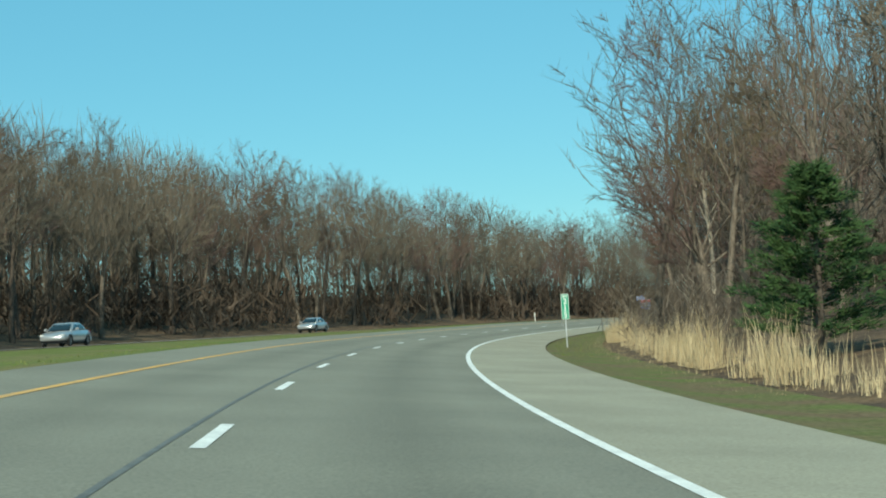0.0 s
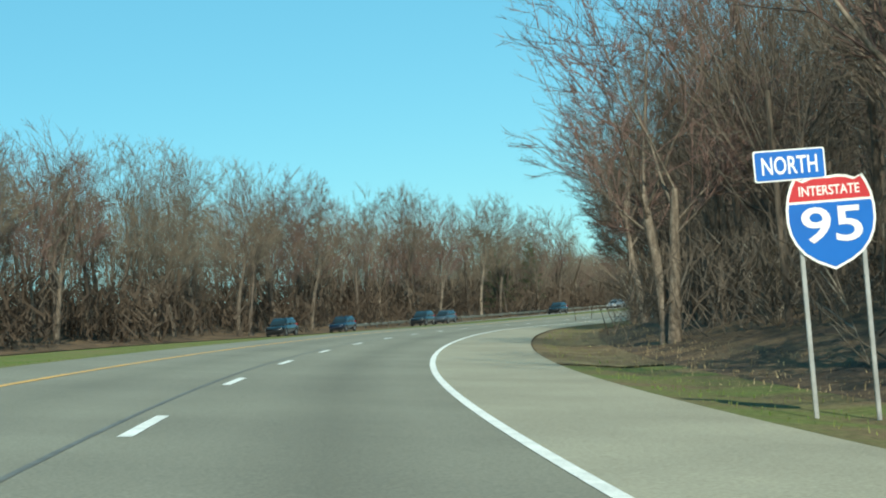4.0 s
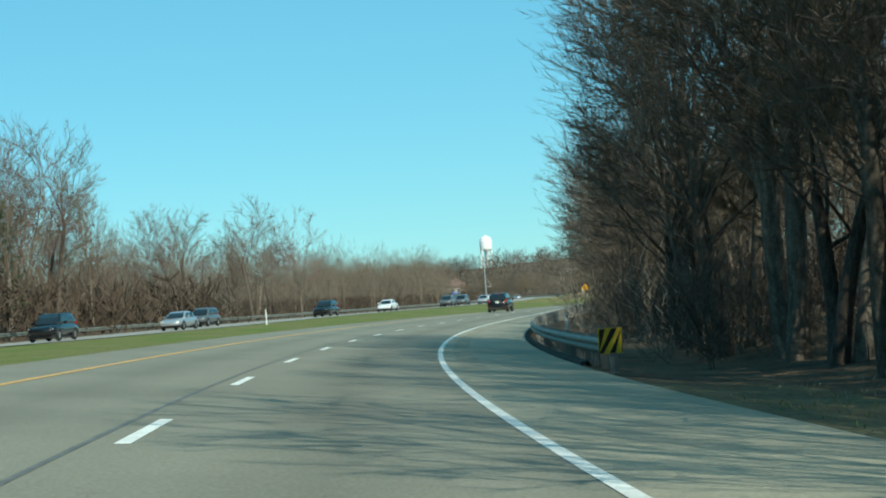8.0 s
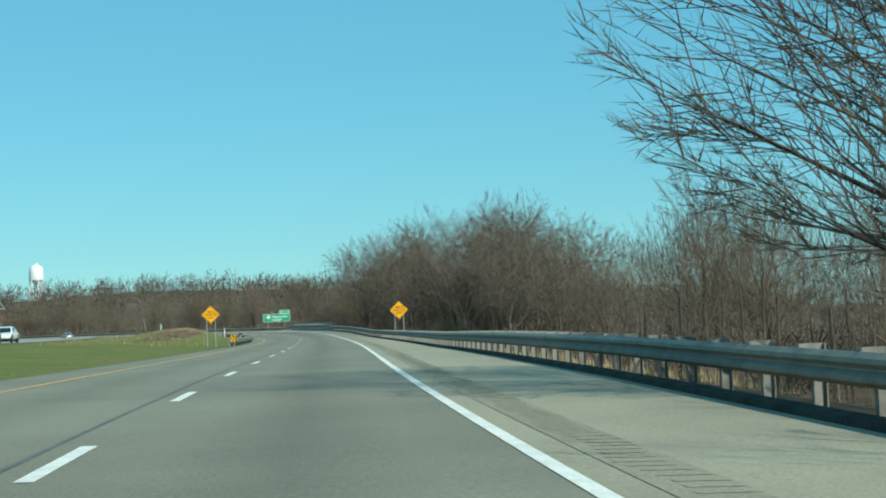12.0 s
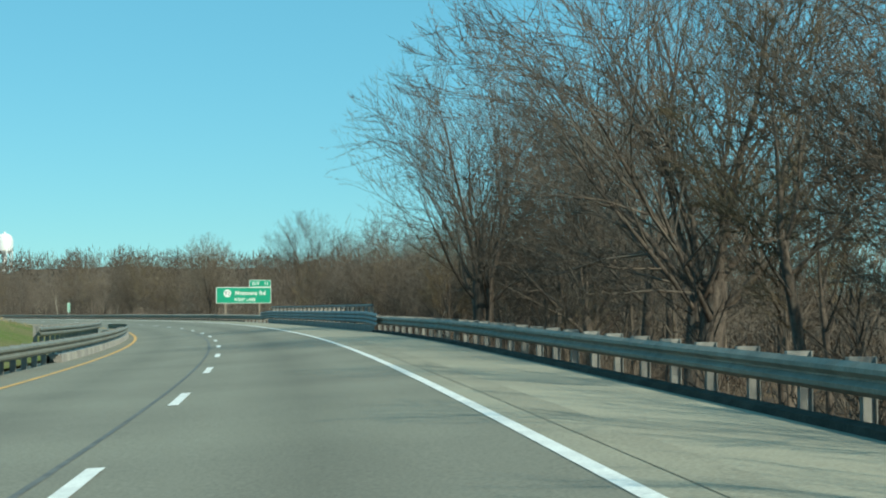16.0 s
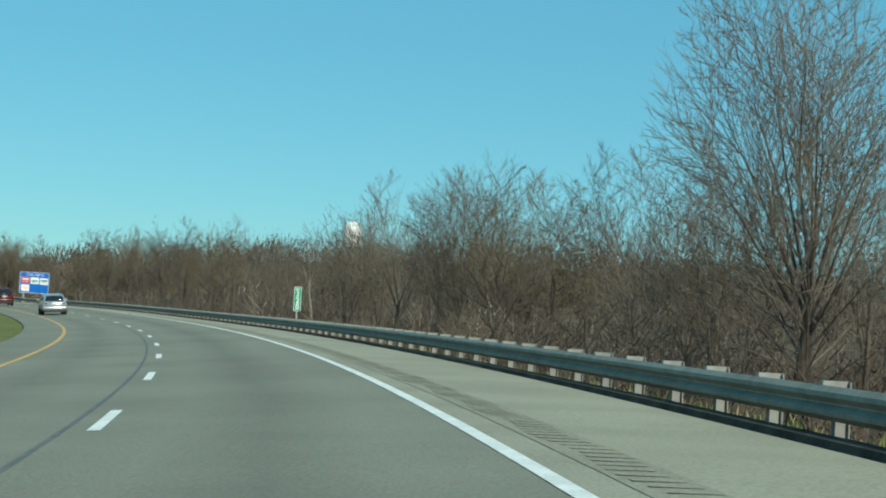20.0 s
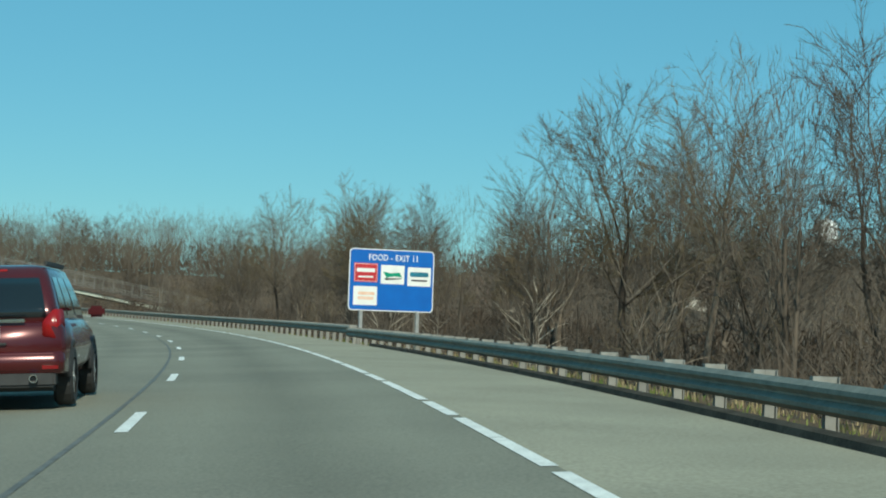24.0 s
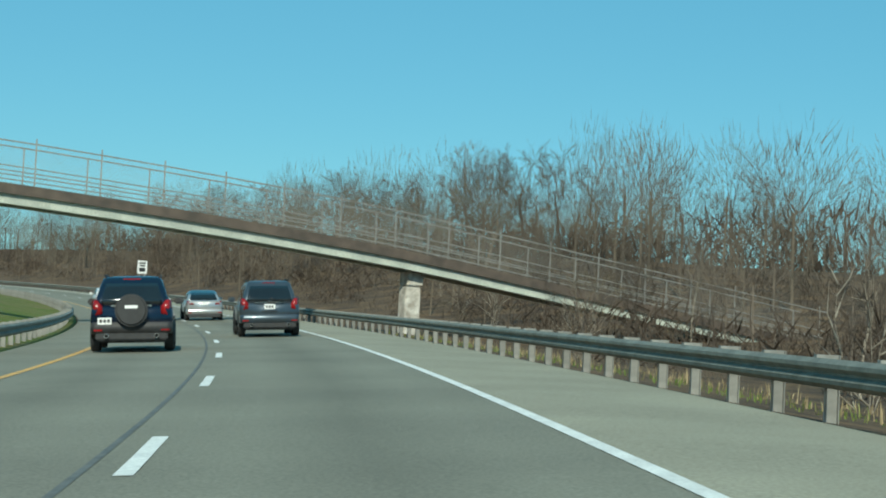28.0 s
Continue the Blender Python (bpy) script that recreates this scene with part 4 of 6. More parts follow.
def sweep(name, s0, s1, u, profile, base, mat, parent, face=-1, thick=0.012, step=1.5):
    """A closed steel section carried along the road; face -1 bulges to the left, 1 to the right."""
    ring = [(-face * a, h) for a, h in profile] + [(-face * a + thick * -face, h) for a, h in reversed(profile)]
    ss = np.append(np.arange(s0, s1, step), s1)
    uu = np.array([u(x) if callable(u) else u for x in ss], float)
    bb = np.array([base(x) if callable(base) else base for x in ss], float)
    rows = [place(ss, uu + a, 0.0) * [1, 1, 0] + np.stack([0 * ss, 0 * ss, place(ss, uu)[:, 2] + bb + h], -1) for a, h in ring]
    g = np.stack(rows, 1)
    n, k = g.shape[:2]
    i = np.arange(n * k).reshape(n, k)
    j = np.roll(i, -1, 1)
    f = np.stack([i[:-1], j[:-1], j[1:], i[1:]], -1).reshape(-1, 4).tolist()
    f += [i[0].tolist()[::-1], i[-1].tolist()]
    ob = new(name, mesh(name, g.reshape(-1, 3), f, mat))
    ob.parent = parent
    return ob


def i_post():
    """A steel I-post with its block, 1 m long from 0.25 m under the ground."""
    bm = boxes((-0.07, -0.05, -0.3, -0.058, 0.05, 0.64), (0.058, -0.05, -0.3, 0.07, 0.05, 0.64), (-0.058, -0.005, -0.3, 0.058, 0.005, 0.64), (-0.2, -0.05, 0.3, -0.072, 0.05, 0.64))
    me = bpy.data.meshes.new("post")
    bm.to_mesh(me)
    bm.free()
    me.materials.append(POST)
    return me


I_POST = i_post()


def guardrail(s0, s1, u, label, face=-1, base=0.29, spacing=1.905, group="guardrails", curl=0.0):
    """A W-beam on steel posts."""
    root = tagged(new("guardrail"), label, "guardrail", group)
    line = u if callable(u) else (lambda x: u)
    lat = (lambda x: line(x) - face * curl * max(0.0, (x - (s1 - 9)) / 9) ** 2) if curl else line
    sweep("beam", s0, s1, lat, W_BEAM, base, GALV, root, face)
    for k in range(int((s1 - s0) / spacing) + 1):
        s = s0 + 0.3 + k * spacing
        if s < s1:
            m = at_road(s, lat(s) - face * 0.21, 180 if face > 0 else 0, base - 0.29)
            shared("post", I_POST, root, m)
    return root


STRIPE_Y = material("marker_yellow", (0.85, 0.5, 0.02), 0.5, dark=(0.7, 0.4, 0.02), scale=4)
STRIPE_K = material("marker_black", (0.015, 0.015, 0.014), 0.5, dark=(0.03, 0.03, 0.028), scale=4)


def hazard_marker(s, u, slope=1, drop=0.0):
    """A yellow board with black slanting bars on a short post."""
    root = tagged(new("hazard_marker"), "yellow and black striped hazard board at the rail's end", "road sign")
    root.matrix_world = at_road(s, u, 0.0, -drop)
    part("board", boxes((-0.24, -0.01, 0.62, 0.24, 0.01, 1.12), bevel=0.006), STRIPE_Y, root)
    for k in range(4):
        bm = bmesh.new()
        c = -0.36 + k * 0.24
        pts = []
        for x, z in ((c - 0.06, -0.25), (c + 0.06, -0.25), (c + 0.06 + 0.3, 0.25), (c - 0.06 + 0.3, 0.25)):
            pts.append((slope * (x - 0.09), z))
        poly = [(max(-0.235, min(0.235, x)), z) for x, z in pts]
        vs = [bm.verts.new((x, -0.0145, 0.87 + z * 0.96)) for x, z in poly]
        bm.faces.new(vs)
        bmesh.ops.solidify(bm, geom=bm.faces[:], thickness=0.003)
        part("stripe", bm, STRIPE_K, root)
    part("post", boxes((-0.035, 0.012, -0.2, 0.035, 0.06, 0.75)), POST, root)


def median_rail(s):
    """Line of the rail on the median side, which closes in on the lanes towards the bridge."""
    return float(lerp(s, (566, -6.3), (600, -6.35), (634, -6.0), (670, -5.5), (690, -5.2)))


guardrail(331, 661, 4.95, "long galvanised W-beam guardrail on steel posts along the shoulder")
guardrail(710, 948, 4.95, "long galvanised W-beam guardrail on steel posts along the shoulder", base=0.19)
guardrail(948, 1330, 5.05, "newer bright guardrail with closely set steel posts", spacing=1.905)
guardrail(566, 634, median_rail, "guardrail along the grass median", face=1, curl=1.6)
guardrail(1029, 1330, -6.9, "guardrail along the grass median", face=1)
guardrail(342, 700, -36.4, "guardrail along the far side of the other carriageway", face=1, spacing=3.81)
guardrail(1000, 1330, -31.0, "guardrail along the far side of the other carriageway", face=1, spacing=3.81)
hazard_marker(330, 4.95, 1, 0.3)
hazard_marker(565, -6.15, -1, 0.3)
hazard_marker(1028, -6.9, -1)

# bridge over the creek: tall three-wave barrier, steel kerb plate and an upper rail on stub posts
bridge = tagged(new("bridge_barrier"), "tall corrugated steel bridge barrier with an upper rail on stub posts", "bridge railing")
DARK_STEEL = material("painted_steel", (0.16, 0.2, 0.2), 0.5, 0.3, dark=(0.1, 0.13, 0.135), scale=1.5, fine=0.1, fine_scale=15)
sweep("barrier_panel", 658, 711, 4.75, THRIE, lambda s: float(lerp(s, (658, 0.2), (662, 0.3), (707, 0.3), (711, 0.2))), DARK_STEEL, bridge)
sweep("kerb_plate", 660, 708, 4.85, [(0, -0.1), (-0.02, 0.0), (-0.02, 0.22), (0, 0.26)], 0.0, DARK_STEEL, bridge)
sweep("upper_rail", 664, 709, 5.25, [(-0.05, 0), (-0.06, 0.05), (-0.05, 0.1), (0.05, 0.1), (0.06, 0.05), (0.05, 0)], 1.02, DARK_STEEL, bridge, thick=0.001)
_stub = bpy.data.meshes.new("stub_post")
_bm = boxes((-0.07, -0.09, -0.3, 0.07, 0.09, 1.03), bevel=0.015)
_bm.to_mesh(_stub)
_bm.free()
_stub.materials.append(CONCRETE)
for k in range(24):
    shared("stub_post", _stub, bridge, at_road(664.4 + k * 1.9, 5.25))
# median parapet of the bridge: concrete footing with two steel rails
median_bridge = tagged(new("median_parapet"), "concrete median parapet with steel rails on the bridge", "parapet")
sweep("footing", 640, 704, lambda s: median_rail(s) - 0.15 - 0.9 * max(0.0, (s - 694) / 10) ** 2, [(-0.22, -0.2), (-0.2, 0.24), (0.2, 0.24), (0.22, -0.2)], 0.0, CONCRETE, median_bridge, 1, 0.001)
sweep("rail", 626, 704, lambda s: median_rail(s) - 0.02 - 0.9 * max(0.0, (s - 694) / 10) ** 2, W_BEAM, 0.32, GALV, median_bridge, 1)
sweep("upper_rail", 648, 702, lambda s: median_rail(s) - 1.5, W_BEAM, 0.55, GALV, median_bridge, 1)
for k in range(28):
    shared("post", I_POST, median_bridge, at_road(627 + k * 1.905, median_rail(627 + k * 1.905) - 0.25, 180))
for k in range(27):
    shared("post", I_POST, median_bridge, at_road(649 + k * 1.905, median_rail(649 + k * 1.905) - 1.72, 180, 0.25))
for s in (676.5, 690.5):
    tagged(ribbon("expansion_joint", s, s + 0.16, 0.08, [PAVED_L, -1.7, EDGE, PAVED_R], TAR, 0.007), "dark rubber expansion joint across the bridge deck", "road joint", kind="structure")
for k in range(7):
    tagged(ribbon("tick_mark", 678 + k * 3.6, 678.12 + k * 3.6, 0.06, [2.6, 3.2], WHITE_LINE, 0.006), "short worn white tick painted on the shoulder", "road marking", "shoulder ticks", "structure")
KERB = material("asphalt_kerb", (0.075, 0.07, 0.058), 0.95, dark=(0.045, 0.042, 0.035), scale=2, fine=0.25, fine_scale=25, bump=0.3, spec=0.1)
for a, b in ((333, 659), (720, 940)):
    k = new("kerb")
    sweep("kerb_strip", a, b, 4.72, [(-0.12, -0.05), (-0.08, 0.07), (0.08, 0.09), (0.14, -0.05)], 0.0, KERB, k, thick=0.001, step=3)
    tagged(k, "low dark asphalt kerb under the guardrail", "kerb", kind="structure")
# ---- signs ----
GREEN = material("sign_green", (0.0, 0.3, 0.17), 0.45, dark=(0.0, 0.25, 0.14), scale=1.2)
BLUE = material("sign_blue", (0.0, 0.13, 0.52), 0.45, dark=(0.0, 0.11, 0.46), scale=1.2)
RED_SIGN = material("sign_red", (0.55, 0.03, 0.04), 0.45, dark=(0.48, 0.02, 0.03), scale=1.5)
WHITE = material("sign_white", (0.85, 0.85, 0.83), 0.5, dark=(0.78, 0.78, 0.76), scale=2)
AMBER = material("sign_amber", (0.9, 0.42, 0.0), 0.45, dark=(0.8, 0.36, 0.0), scale=2)
BLACK = material("sign_black", (0.012, 0.012, 0.012), 0.5, dark=(0.02, 0.02, 0.02), scale=3)
TIMBER = material("brown_steel_post", (0.3, 0.25, 0.19), 0.7, dark=(0.2, 0.16, 0.12), scale=3, streak=(2, 2, 0.5))
SILVER = material("aluminium_post", (0.55, 0.56, 0.56), 0.4, 0.6, dark=(0.42, 0.43, 0.43), scale=4)


def plate(w, h, r, y, x=0.0, z=0.0, thick=0.004):
    """A rounded board, its front at -y."""
    bm = bmesh.new()
    vs = []
    for cx, cz, a0 in ((w / 2 - r, h / 2 - r, 0), (-w / 2 + r, h / 2 - r, 90), (-w / 2 + r, -h / 2 + r, 180), (w / 2 - r, -h / 2 + r, 270)):
        for k in range(4):
            a = radians(a0 + k * 30)
            vs.append(bm.verts.new((x + cx + r * math.cos(a), y, z + cz + r * math.sin(a))))
    f = bm.faces.new(vs)
    ext = bmesh.ops.extrude_face_region(bm, geom=[f])
    bmesh.ops.translate(bm, vec=(0, thick, 0), verts=[g for g in ext["geom"] if isinstance(g, bmesh.types.BMVert)])
    bmesh.ops.recalc_face_normals(bm, faces=bm.faces[:])
    return bm


def polygon(points, y, thick=0.004):
    bm = bmesh.new()
    f = bm.faces.new([bm.verts.new((x, y, z)) for x, z in points])
    ext = bmesh.ops.extrude_face_region(bm, geom=[f])
    bmesh.ops.translate(bm, vec=(0, thick, 0), verts=[g for g in ext["geom"] if isinstance(g, bmesh.types.BMVert)])
    bmesh.ops.recalc_face_normals(bm, faces=bm.faces[:])
    return bm


def glyphs(text, height, space):
    """Mesh of a line of text in the built-in font, lying flat."""
    cu = bpy.data.curves.new("letter", "FONT")
    cu.body, cu.size, cu.align_y, cu.extrude, cu.space_character = text, height / 0.69, "CENTER", 0.001, space
    cu.offset = height * 0.018
    cu.resolution_u = 4
    tmp = bpy.data.objects.new("letter", cu)
    me = bpy.data.meshes.new_from_object(tmp)
    bpy.data.objects.remove(tmp)
    bpy.data.curves.remove(cu)
    return me


def lettering(text, x, z, height, y, mat, parent, width=None, space=1.0):
    """Raised letters, each a part, centred at x, z, of that capital height; width squeezes the line."""
    line = glyphs(text, height, space)
    xs, zs = [v.co.x for v in line.vertices], [v.co.y for v in line.vertices]
    mid, half = (max(xs) + min(xs)) / 2, (max(zs) + min(zs)) / 2
    k = width / (max(xs) - min(xs)) if width else 1.0
    bpy.data.meshes.remove(line)
    for n, ch in enumerate(text):
        if ch == " ":
            continue
        head = glyphs(text[:n + 1], height, space)
        right = max(v.co.x for v in head.vertices)
        bpy.data.meshes.remove(head)
        me = glyphs(ch, height, space)
        me.name = "dash" if ch == "-" else "letter"
        move = right - max(v.co.x for v in me.vertices)
        for v in me.vertices:
            v.co = ((v.co.x + move - mid) * k + x, y - v.co.z, v.co.y - half + z)
        me.materials.clear()
        me.materials.append(mat)
        shared("digit" if ch.isdigit() else "dash" if ch == "-" else "letter", me, parent)


def stand(name, x, y, label, turn=0.0, z=None):
    root = tagged(new(name), label, "road sign")
    s, u = near(x, y)
    root.matrix_world = pose(x, y, ground_at(x, y) if z is None else z, 0, 0, turn - bearing(s))
    return root


def posts(root, xs, top, mat, w=0.05, low=-1.6, y=0.03):
    for x in xs:
        part("post", boxes((x - w / 2, y, low, x + w / 2, y + w, top), bevel=0.006), mat, root)


def mile_marker(x, y, digits, label, base):
    root = stand("mile_marker", x, y, label)
    z0 = base + 0.61
    part("board", plate(0.37, 1.24, 0.03, 0, z=z0), WHITE, root)
    part("face", plate(0.335, 1.2, 0.025, -0.004, z=z0), GREEN, root)
    lettering("MILE", 0, z0 + 0.5, 0.1, -0.006, WHITE, root, 0.24)
    for k, d in enumerate(digits):
        lettering(d, 0, z0 + 0.27 - k * 0.34, 0.27, -0.006, WHITE, root, None)
    part("rule", plate(0.3, 0.012, 0.004, -0.006, z=z0 - 0.22), WHITE, root)
    posts(root, [0], base + 1.1, SILVER, 0.055)


mile_marker(18.98, 80.4, "215", "green mile marker with white digits on a thin post", 1.35)
mile_marker(500.6, 623.3, "220", "green mile marker with white digits behind the guardrail", 1.15)

# route marker
route = stand("route_marker", 46.2, 160.6, "blue and red interstate shield with a direction plate on two posts", z=0.37)
part("direction_plate", plate(0.85, 0.37, 0.03, -0.01, -0.44, 2.98), WHITE, route)
part("direction_face", plate(0.815, 0.335, 0.025, -0.014, -0.44, 2.98), BLUE, route)
lettering("NORTH", -0.44, 2.98, 0.2, -0.016, WHITE, route, 0.66)


def shield(scale, y, zc, top=False, band=False):
    pts = []
    half = [(0.0, 0.5), (0.1, 0.51), (0.2, 0.5), (0.3, 0.465), (0.385, 0.5), (0.43, 0.42), (0.475, 0.3), (0.5, 0.15), (0.5, 0.0), (0.475, -0.13), (0.42, -0.25), (0.33, -0.36), (0.2, -0.45), (0.0, -0.54)]
    if band:
        half = [p for p in half if p[1] >= 0.25] + [(0.485, 0.25), (0.0, 0.25)]
    if top:
        half = [(0.0, 0.22), (0.488, 0.22)] + [p for p in half if p[1] < 0.2]
    pts = [(x * scale, zc + z * scale) for x, z in half] + [(-x * scale, zc + z * scale) for x, z in reversed(half) if x > 0]
    return polygon(pts, y)


part("shield", shield(1.06, -0.004, 2.29), WHITE, route)
part("shield_field", shield(1.0, -0.008, 2.29, top=True), BLUE, route)
part("shield_band", shield(1.0, -0.008, 2.29, band=True), RED_SIGN, route)
lettering("INTERSTATE", 0, 2.655, 0.11, -0.012, WHITE, route, 0.72)
lettering("95", 0, 2.25, 0.4, -0.012, WHITE, route, 0.72)
posts(route, [-0.37, 0.37], 2.7, SILVER, 0.05)


def warning(x, y, c, label):
    root = stand("warning_sign", x, y, label)
    part("board", polygon([(0, c + 0.64), (-0.64, c), (0, c - 0.64), (0.64, c)], 0), AMBER, root)
    for a, b in (((0, 0.58), (-0.58, 0)), ((-0.58, 0), (0, -0.58)), ((0, -0.58), (0.58, 0)), ((0.58, 0), (0, 0.58))):
        k = 0.965
        part("border", polygon([(a[0], c + a[1]), (b[0], c + b[1]), (b[0] * k, c + b[1] * k), (a[0] * k, c + a[1] * k)], -0.004), BLACK, root)
    lettering("BRIDGE", 0, c + 0.2, 0.12, -0.006, BLACK, root, 0.52)
    lettering("ICES BEFORE", 0, c, 0.12, -0.006, BLACK, root, 0.86)
    lettering("ROAD", 0, c - 0.2, 0.12, -0.006, BLACK, root, 0.38)
    posts(root, [-0.3, 0.3], c, SILVER, 0.05)


warning(313.4, 437.9, 2.08, "amber diamond bridge ice warning sign behind the guardrail")
warning(307.9, 450.35, 2.3, "amber diamond bridge ice warning sign on the grass median")

# exit sign
exit_sign = stand("exit_sign", 445.95, 549.5, "large green exit sign with a number tab on two brown posts", turn=4.0, z=0.9)
Z = 3.15
part("board", plate(4.75, 1.36, 0.12, -0.002, 0, Z), WHITE, exit_sign)
part("face", plate(4.68, 1.29, 0.1, -0.006, 0, Z), GREEN, exit_sign)
part("tab", plate(1.88, 0.6, 0.08, -0.002, 1.42, Z + 0.99), WHITE, exit_sign)
part("tab_face", plate(1.82, 0.54, 0.07, -0.006, 1.42, Z + 0.99), GREEN, exit_sign)
lettering("EXIT", 1.05, Z + 0.99, 0.24, -0.008, WHITE, exit_sign, 0.62)
lettering("11", 1.95, Z + 0.99, 0.3, -0.008, WHITE, exit_sign, 0.26)
disc = [(-1.42 + 0.31 * math.cos(k * math.pi / 16), Z + 0.16 + 0.31 * math.sin(k * math.pi / 16)) for k in range(32)]
part("route_disc", polygon(disc, -0.009), WHITE, exit_sign)
lettering("92", -1.42, Z + 0.16, 0.34, -0.012, BLACK, exit_sign, 0.46)
lettering("Naamans Rd", 0.58, Z + 0.2, 0.34, -0.008, WHITE, exit_sign, 2.6, 1.1)
lettering("RIGHT LANE", 0.1, Z - 0.36, 0.24, -0.008, WHITE, exit_sign, 1.8, 1.05)
posts(exit_sign, [-1.56, 1.37], Z + 0.5, TIMBER, 0.15)

# logo board
food = stand("services_sign", 559.05, 740.88, "large blue services board with logo panels on two steel posts", turn=6.0, z=2.1)
Z = 3.5
part("board", plate(3.75, 2.62, 0.16, -0.002, 0, Z), WHITE, food)
part("face", plate(3.67, 2.54, 0.14, -0.006, 0, Z), BLUE, food)
lettering("FOOD - EXIT 11", 0.05, Z + 0.96, 0.25, -0.008, WHITE, food, 2.15, 1.1)
for cx, cz, mat, kind in ((-1.14, 0.3, RED_SIGN, 0), (0.04, 0.25, WHITE, 1), (1.22, 0.2, WHITE, 2), (-1.14, -0.68, WHITE, 3)):
    panel = part("logo_panel", plate(1.04, 0.8, 0.03, -0.01, cx, Z + cz), mat, food)
    if kind == 0:
        part("logo_border", plate(0.98, 0.74, 0.02, -0.013, cx, Z + cz), WHITE, food)
        part("logo_field", plate(0.95, 0.71, 0.02, -0.016, cx, Z + cz), RED_SIGN, food)
        part("logo_bar", plate(0.8, 0.16, 0.02, -0.019, cx, Z + cz + 0.1), WHITE, food)
        part("logo_bar", plate(0.66, 0.07, 0.01, -0.019, cx, Z + cz - 0.18), WHITE, food)
    elif kind == 1:
        part("logo_shape", polygon([(cx - 0.42, Z + cz + 0.12), (cx - 0.28, Z + cz - 0.14), (cx + 0.1, Z + cz - 0.06), (cx + 0.42, Z + cz - 0.1), (cx + 0.3, Z + cz + 0.1), (cx - 0.1, Z + cz + 0.06)], -0.014), GREEN, food)
        part("logo_bar", polygon([(cx - 0.36, Z + cz - 0.16), (cx - 0.3, Z + cz - 0.24), (cx + 0.36, Z + cz - 0.18), (cx + 0.4, Z + cz - 0.14)], -0.014), BLACK, food)
    elif kind == 2:
        part("logo_bar", plate(0.82, 0.2, 0.06, -0.014, cx, Z + cz + 0.1), material("teal_print", (0.02, 0.2, 0.3), 0.5, scale=3), food)
        part("logo_bar", plate(0.7, 0.07, 0.02, -0.014, cx, Z + cz - 0.16), BLACK, food)
    else:
        pale = material("faded_orange_print", (0.8, 0.5, 0.35), 0.6, dark=(0.85, 0.62, 0.5), scale=6)
        part("logo_bar", plate(0.74, 0.13, 0.05, -0.014, cx + 0.04, Z + cz + 0.1), pale, food)
        part("logo_bar", plate(0.7, 0.13, 0.05, -0.014, cx + 0.02, Z + cz - 0.1), pale, food)
posts(food, [-1.28, 1.22], Z + 0.9, SILVER, 0.14)

speed = stand("speed_sign", 599.4, 1019.5, "white speed limit sign with dark printed bars", z=None)
part("board", plate(1.2, 1.6, 0.06, 0, 0, 2.6), WHITE, speed)
part("border", plate(1.12, 1.52, 0.05, -0.004, 0, 2.6), BLACK, speed)
part("face", plate(1.08, 1.48, 0.05, -0.008, 0, 2.6), WHITE, speed)
for z, h, w in ((3.1, 0.2, 0.8), (2.8, 0.2, 0.7), (2.3, 0.5, 0.75)):
    part("print_bar", plate(w, h, 0.02, -0.011, 0, z), BLACK, speed)
posts(speed, [-0.3, 0.3], 2.6, SILVER, 0.07)


def delineator(x, y, label="slim white delineator post with a dark band"):
    root = tagged(new("delineator"), label, "marker post", "delineators")
    root.matrix_world = pose(x, y, ground_at(x, y))
    part("stake", boxes((-0.05, -0.02, -0.2, 0.05, 0.02, 1.15), bevel=0.01), WHITE, root)
    part("reflector", boxes((-0.04, -0.026, 0.98, 0.04, -0.021, 1.06)), BLACK, root)


for s, u in ((222, -19.6), (808, -7.6), (355, 5.9), (430, -19.8), (640, -9.2)):
    p = place(s, u)
    delineator(float(p[0]), float(p[1]))

# tall thin pole with a bracket frame beyond the other carriageway
mast = tagged(new("camera_mast"), "tall thin pale pole with a small triangular bracket", "pole")
mast.matrix_world = pose(312.9, 477.6, ground_at(312.9, 477.6))
bm = bmesh.new()
bmesh.ops.create_cone(bm, cap_ends=True, segments=10, radius1=0.11, radius2=0.07, depth=8.2)
bmesh.ops.translate(bm, vec=(0, 0, 3.9), verts=bm.verts[:])
part("pole", bm, SILVER, mast)
part("bracket", boxes((0.1, -0.03, 2.85, 1.5, 0.03, 2.93), (0.1, -0.03, 4.2, 0.35, 0.03, 4.28)), SILVER, mast)
brace = part("brace", boxes((-0.03, -0.03, 0, 0.03, 0.03, 1.75)), SILVER, mast)
brace.matrix_local = pose(1.45, 0, 2.9, 0, -42, 0)
part("cabinet", boxes((-0.35, -0.25, -0.1, 0.35, 0.25, 1.3), bevel=0.03), WHITE, mast)
# ---- footbridge ----
PALE_STEEL = material("pale_painted_girder", (0.5, 0.52, 0.45), 0.6, dark=(0.38, 0.4, 0.35), scale=1.0, fine=0.12, fine_scale=12)
DECK_DARK = material("rusty_deck_edge", (0.12, 0.09, 0.07), 0.8, dark=(0.07, 0.055, 0.045), scale=1.2)
FENCE = material("fence_steel", (0.32, 0.305, 0.28), 0.55, 0.3, dark=(0.22, 0.21, 0.19), scale=3)
MOTTLED = material("patched_concrete", (0.66, 0.62, 0.55), 0.9, dark=(0.34, 0.3, 0.25), scale=2.2, fine=0.15, fine_scale=14, bump=0.2)
foot = tagged(new("footbridge"), "sloping steel footbridge with a chain-link fence over the road", "bridge")
PX, PY = 596.5, 896.35
LX, LY = -0.985, -0.172
NX, NY = 0.172, -0.985  # towards the camera's side


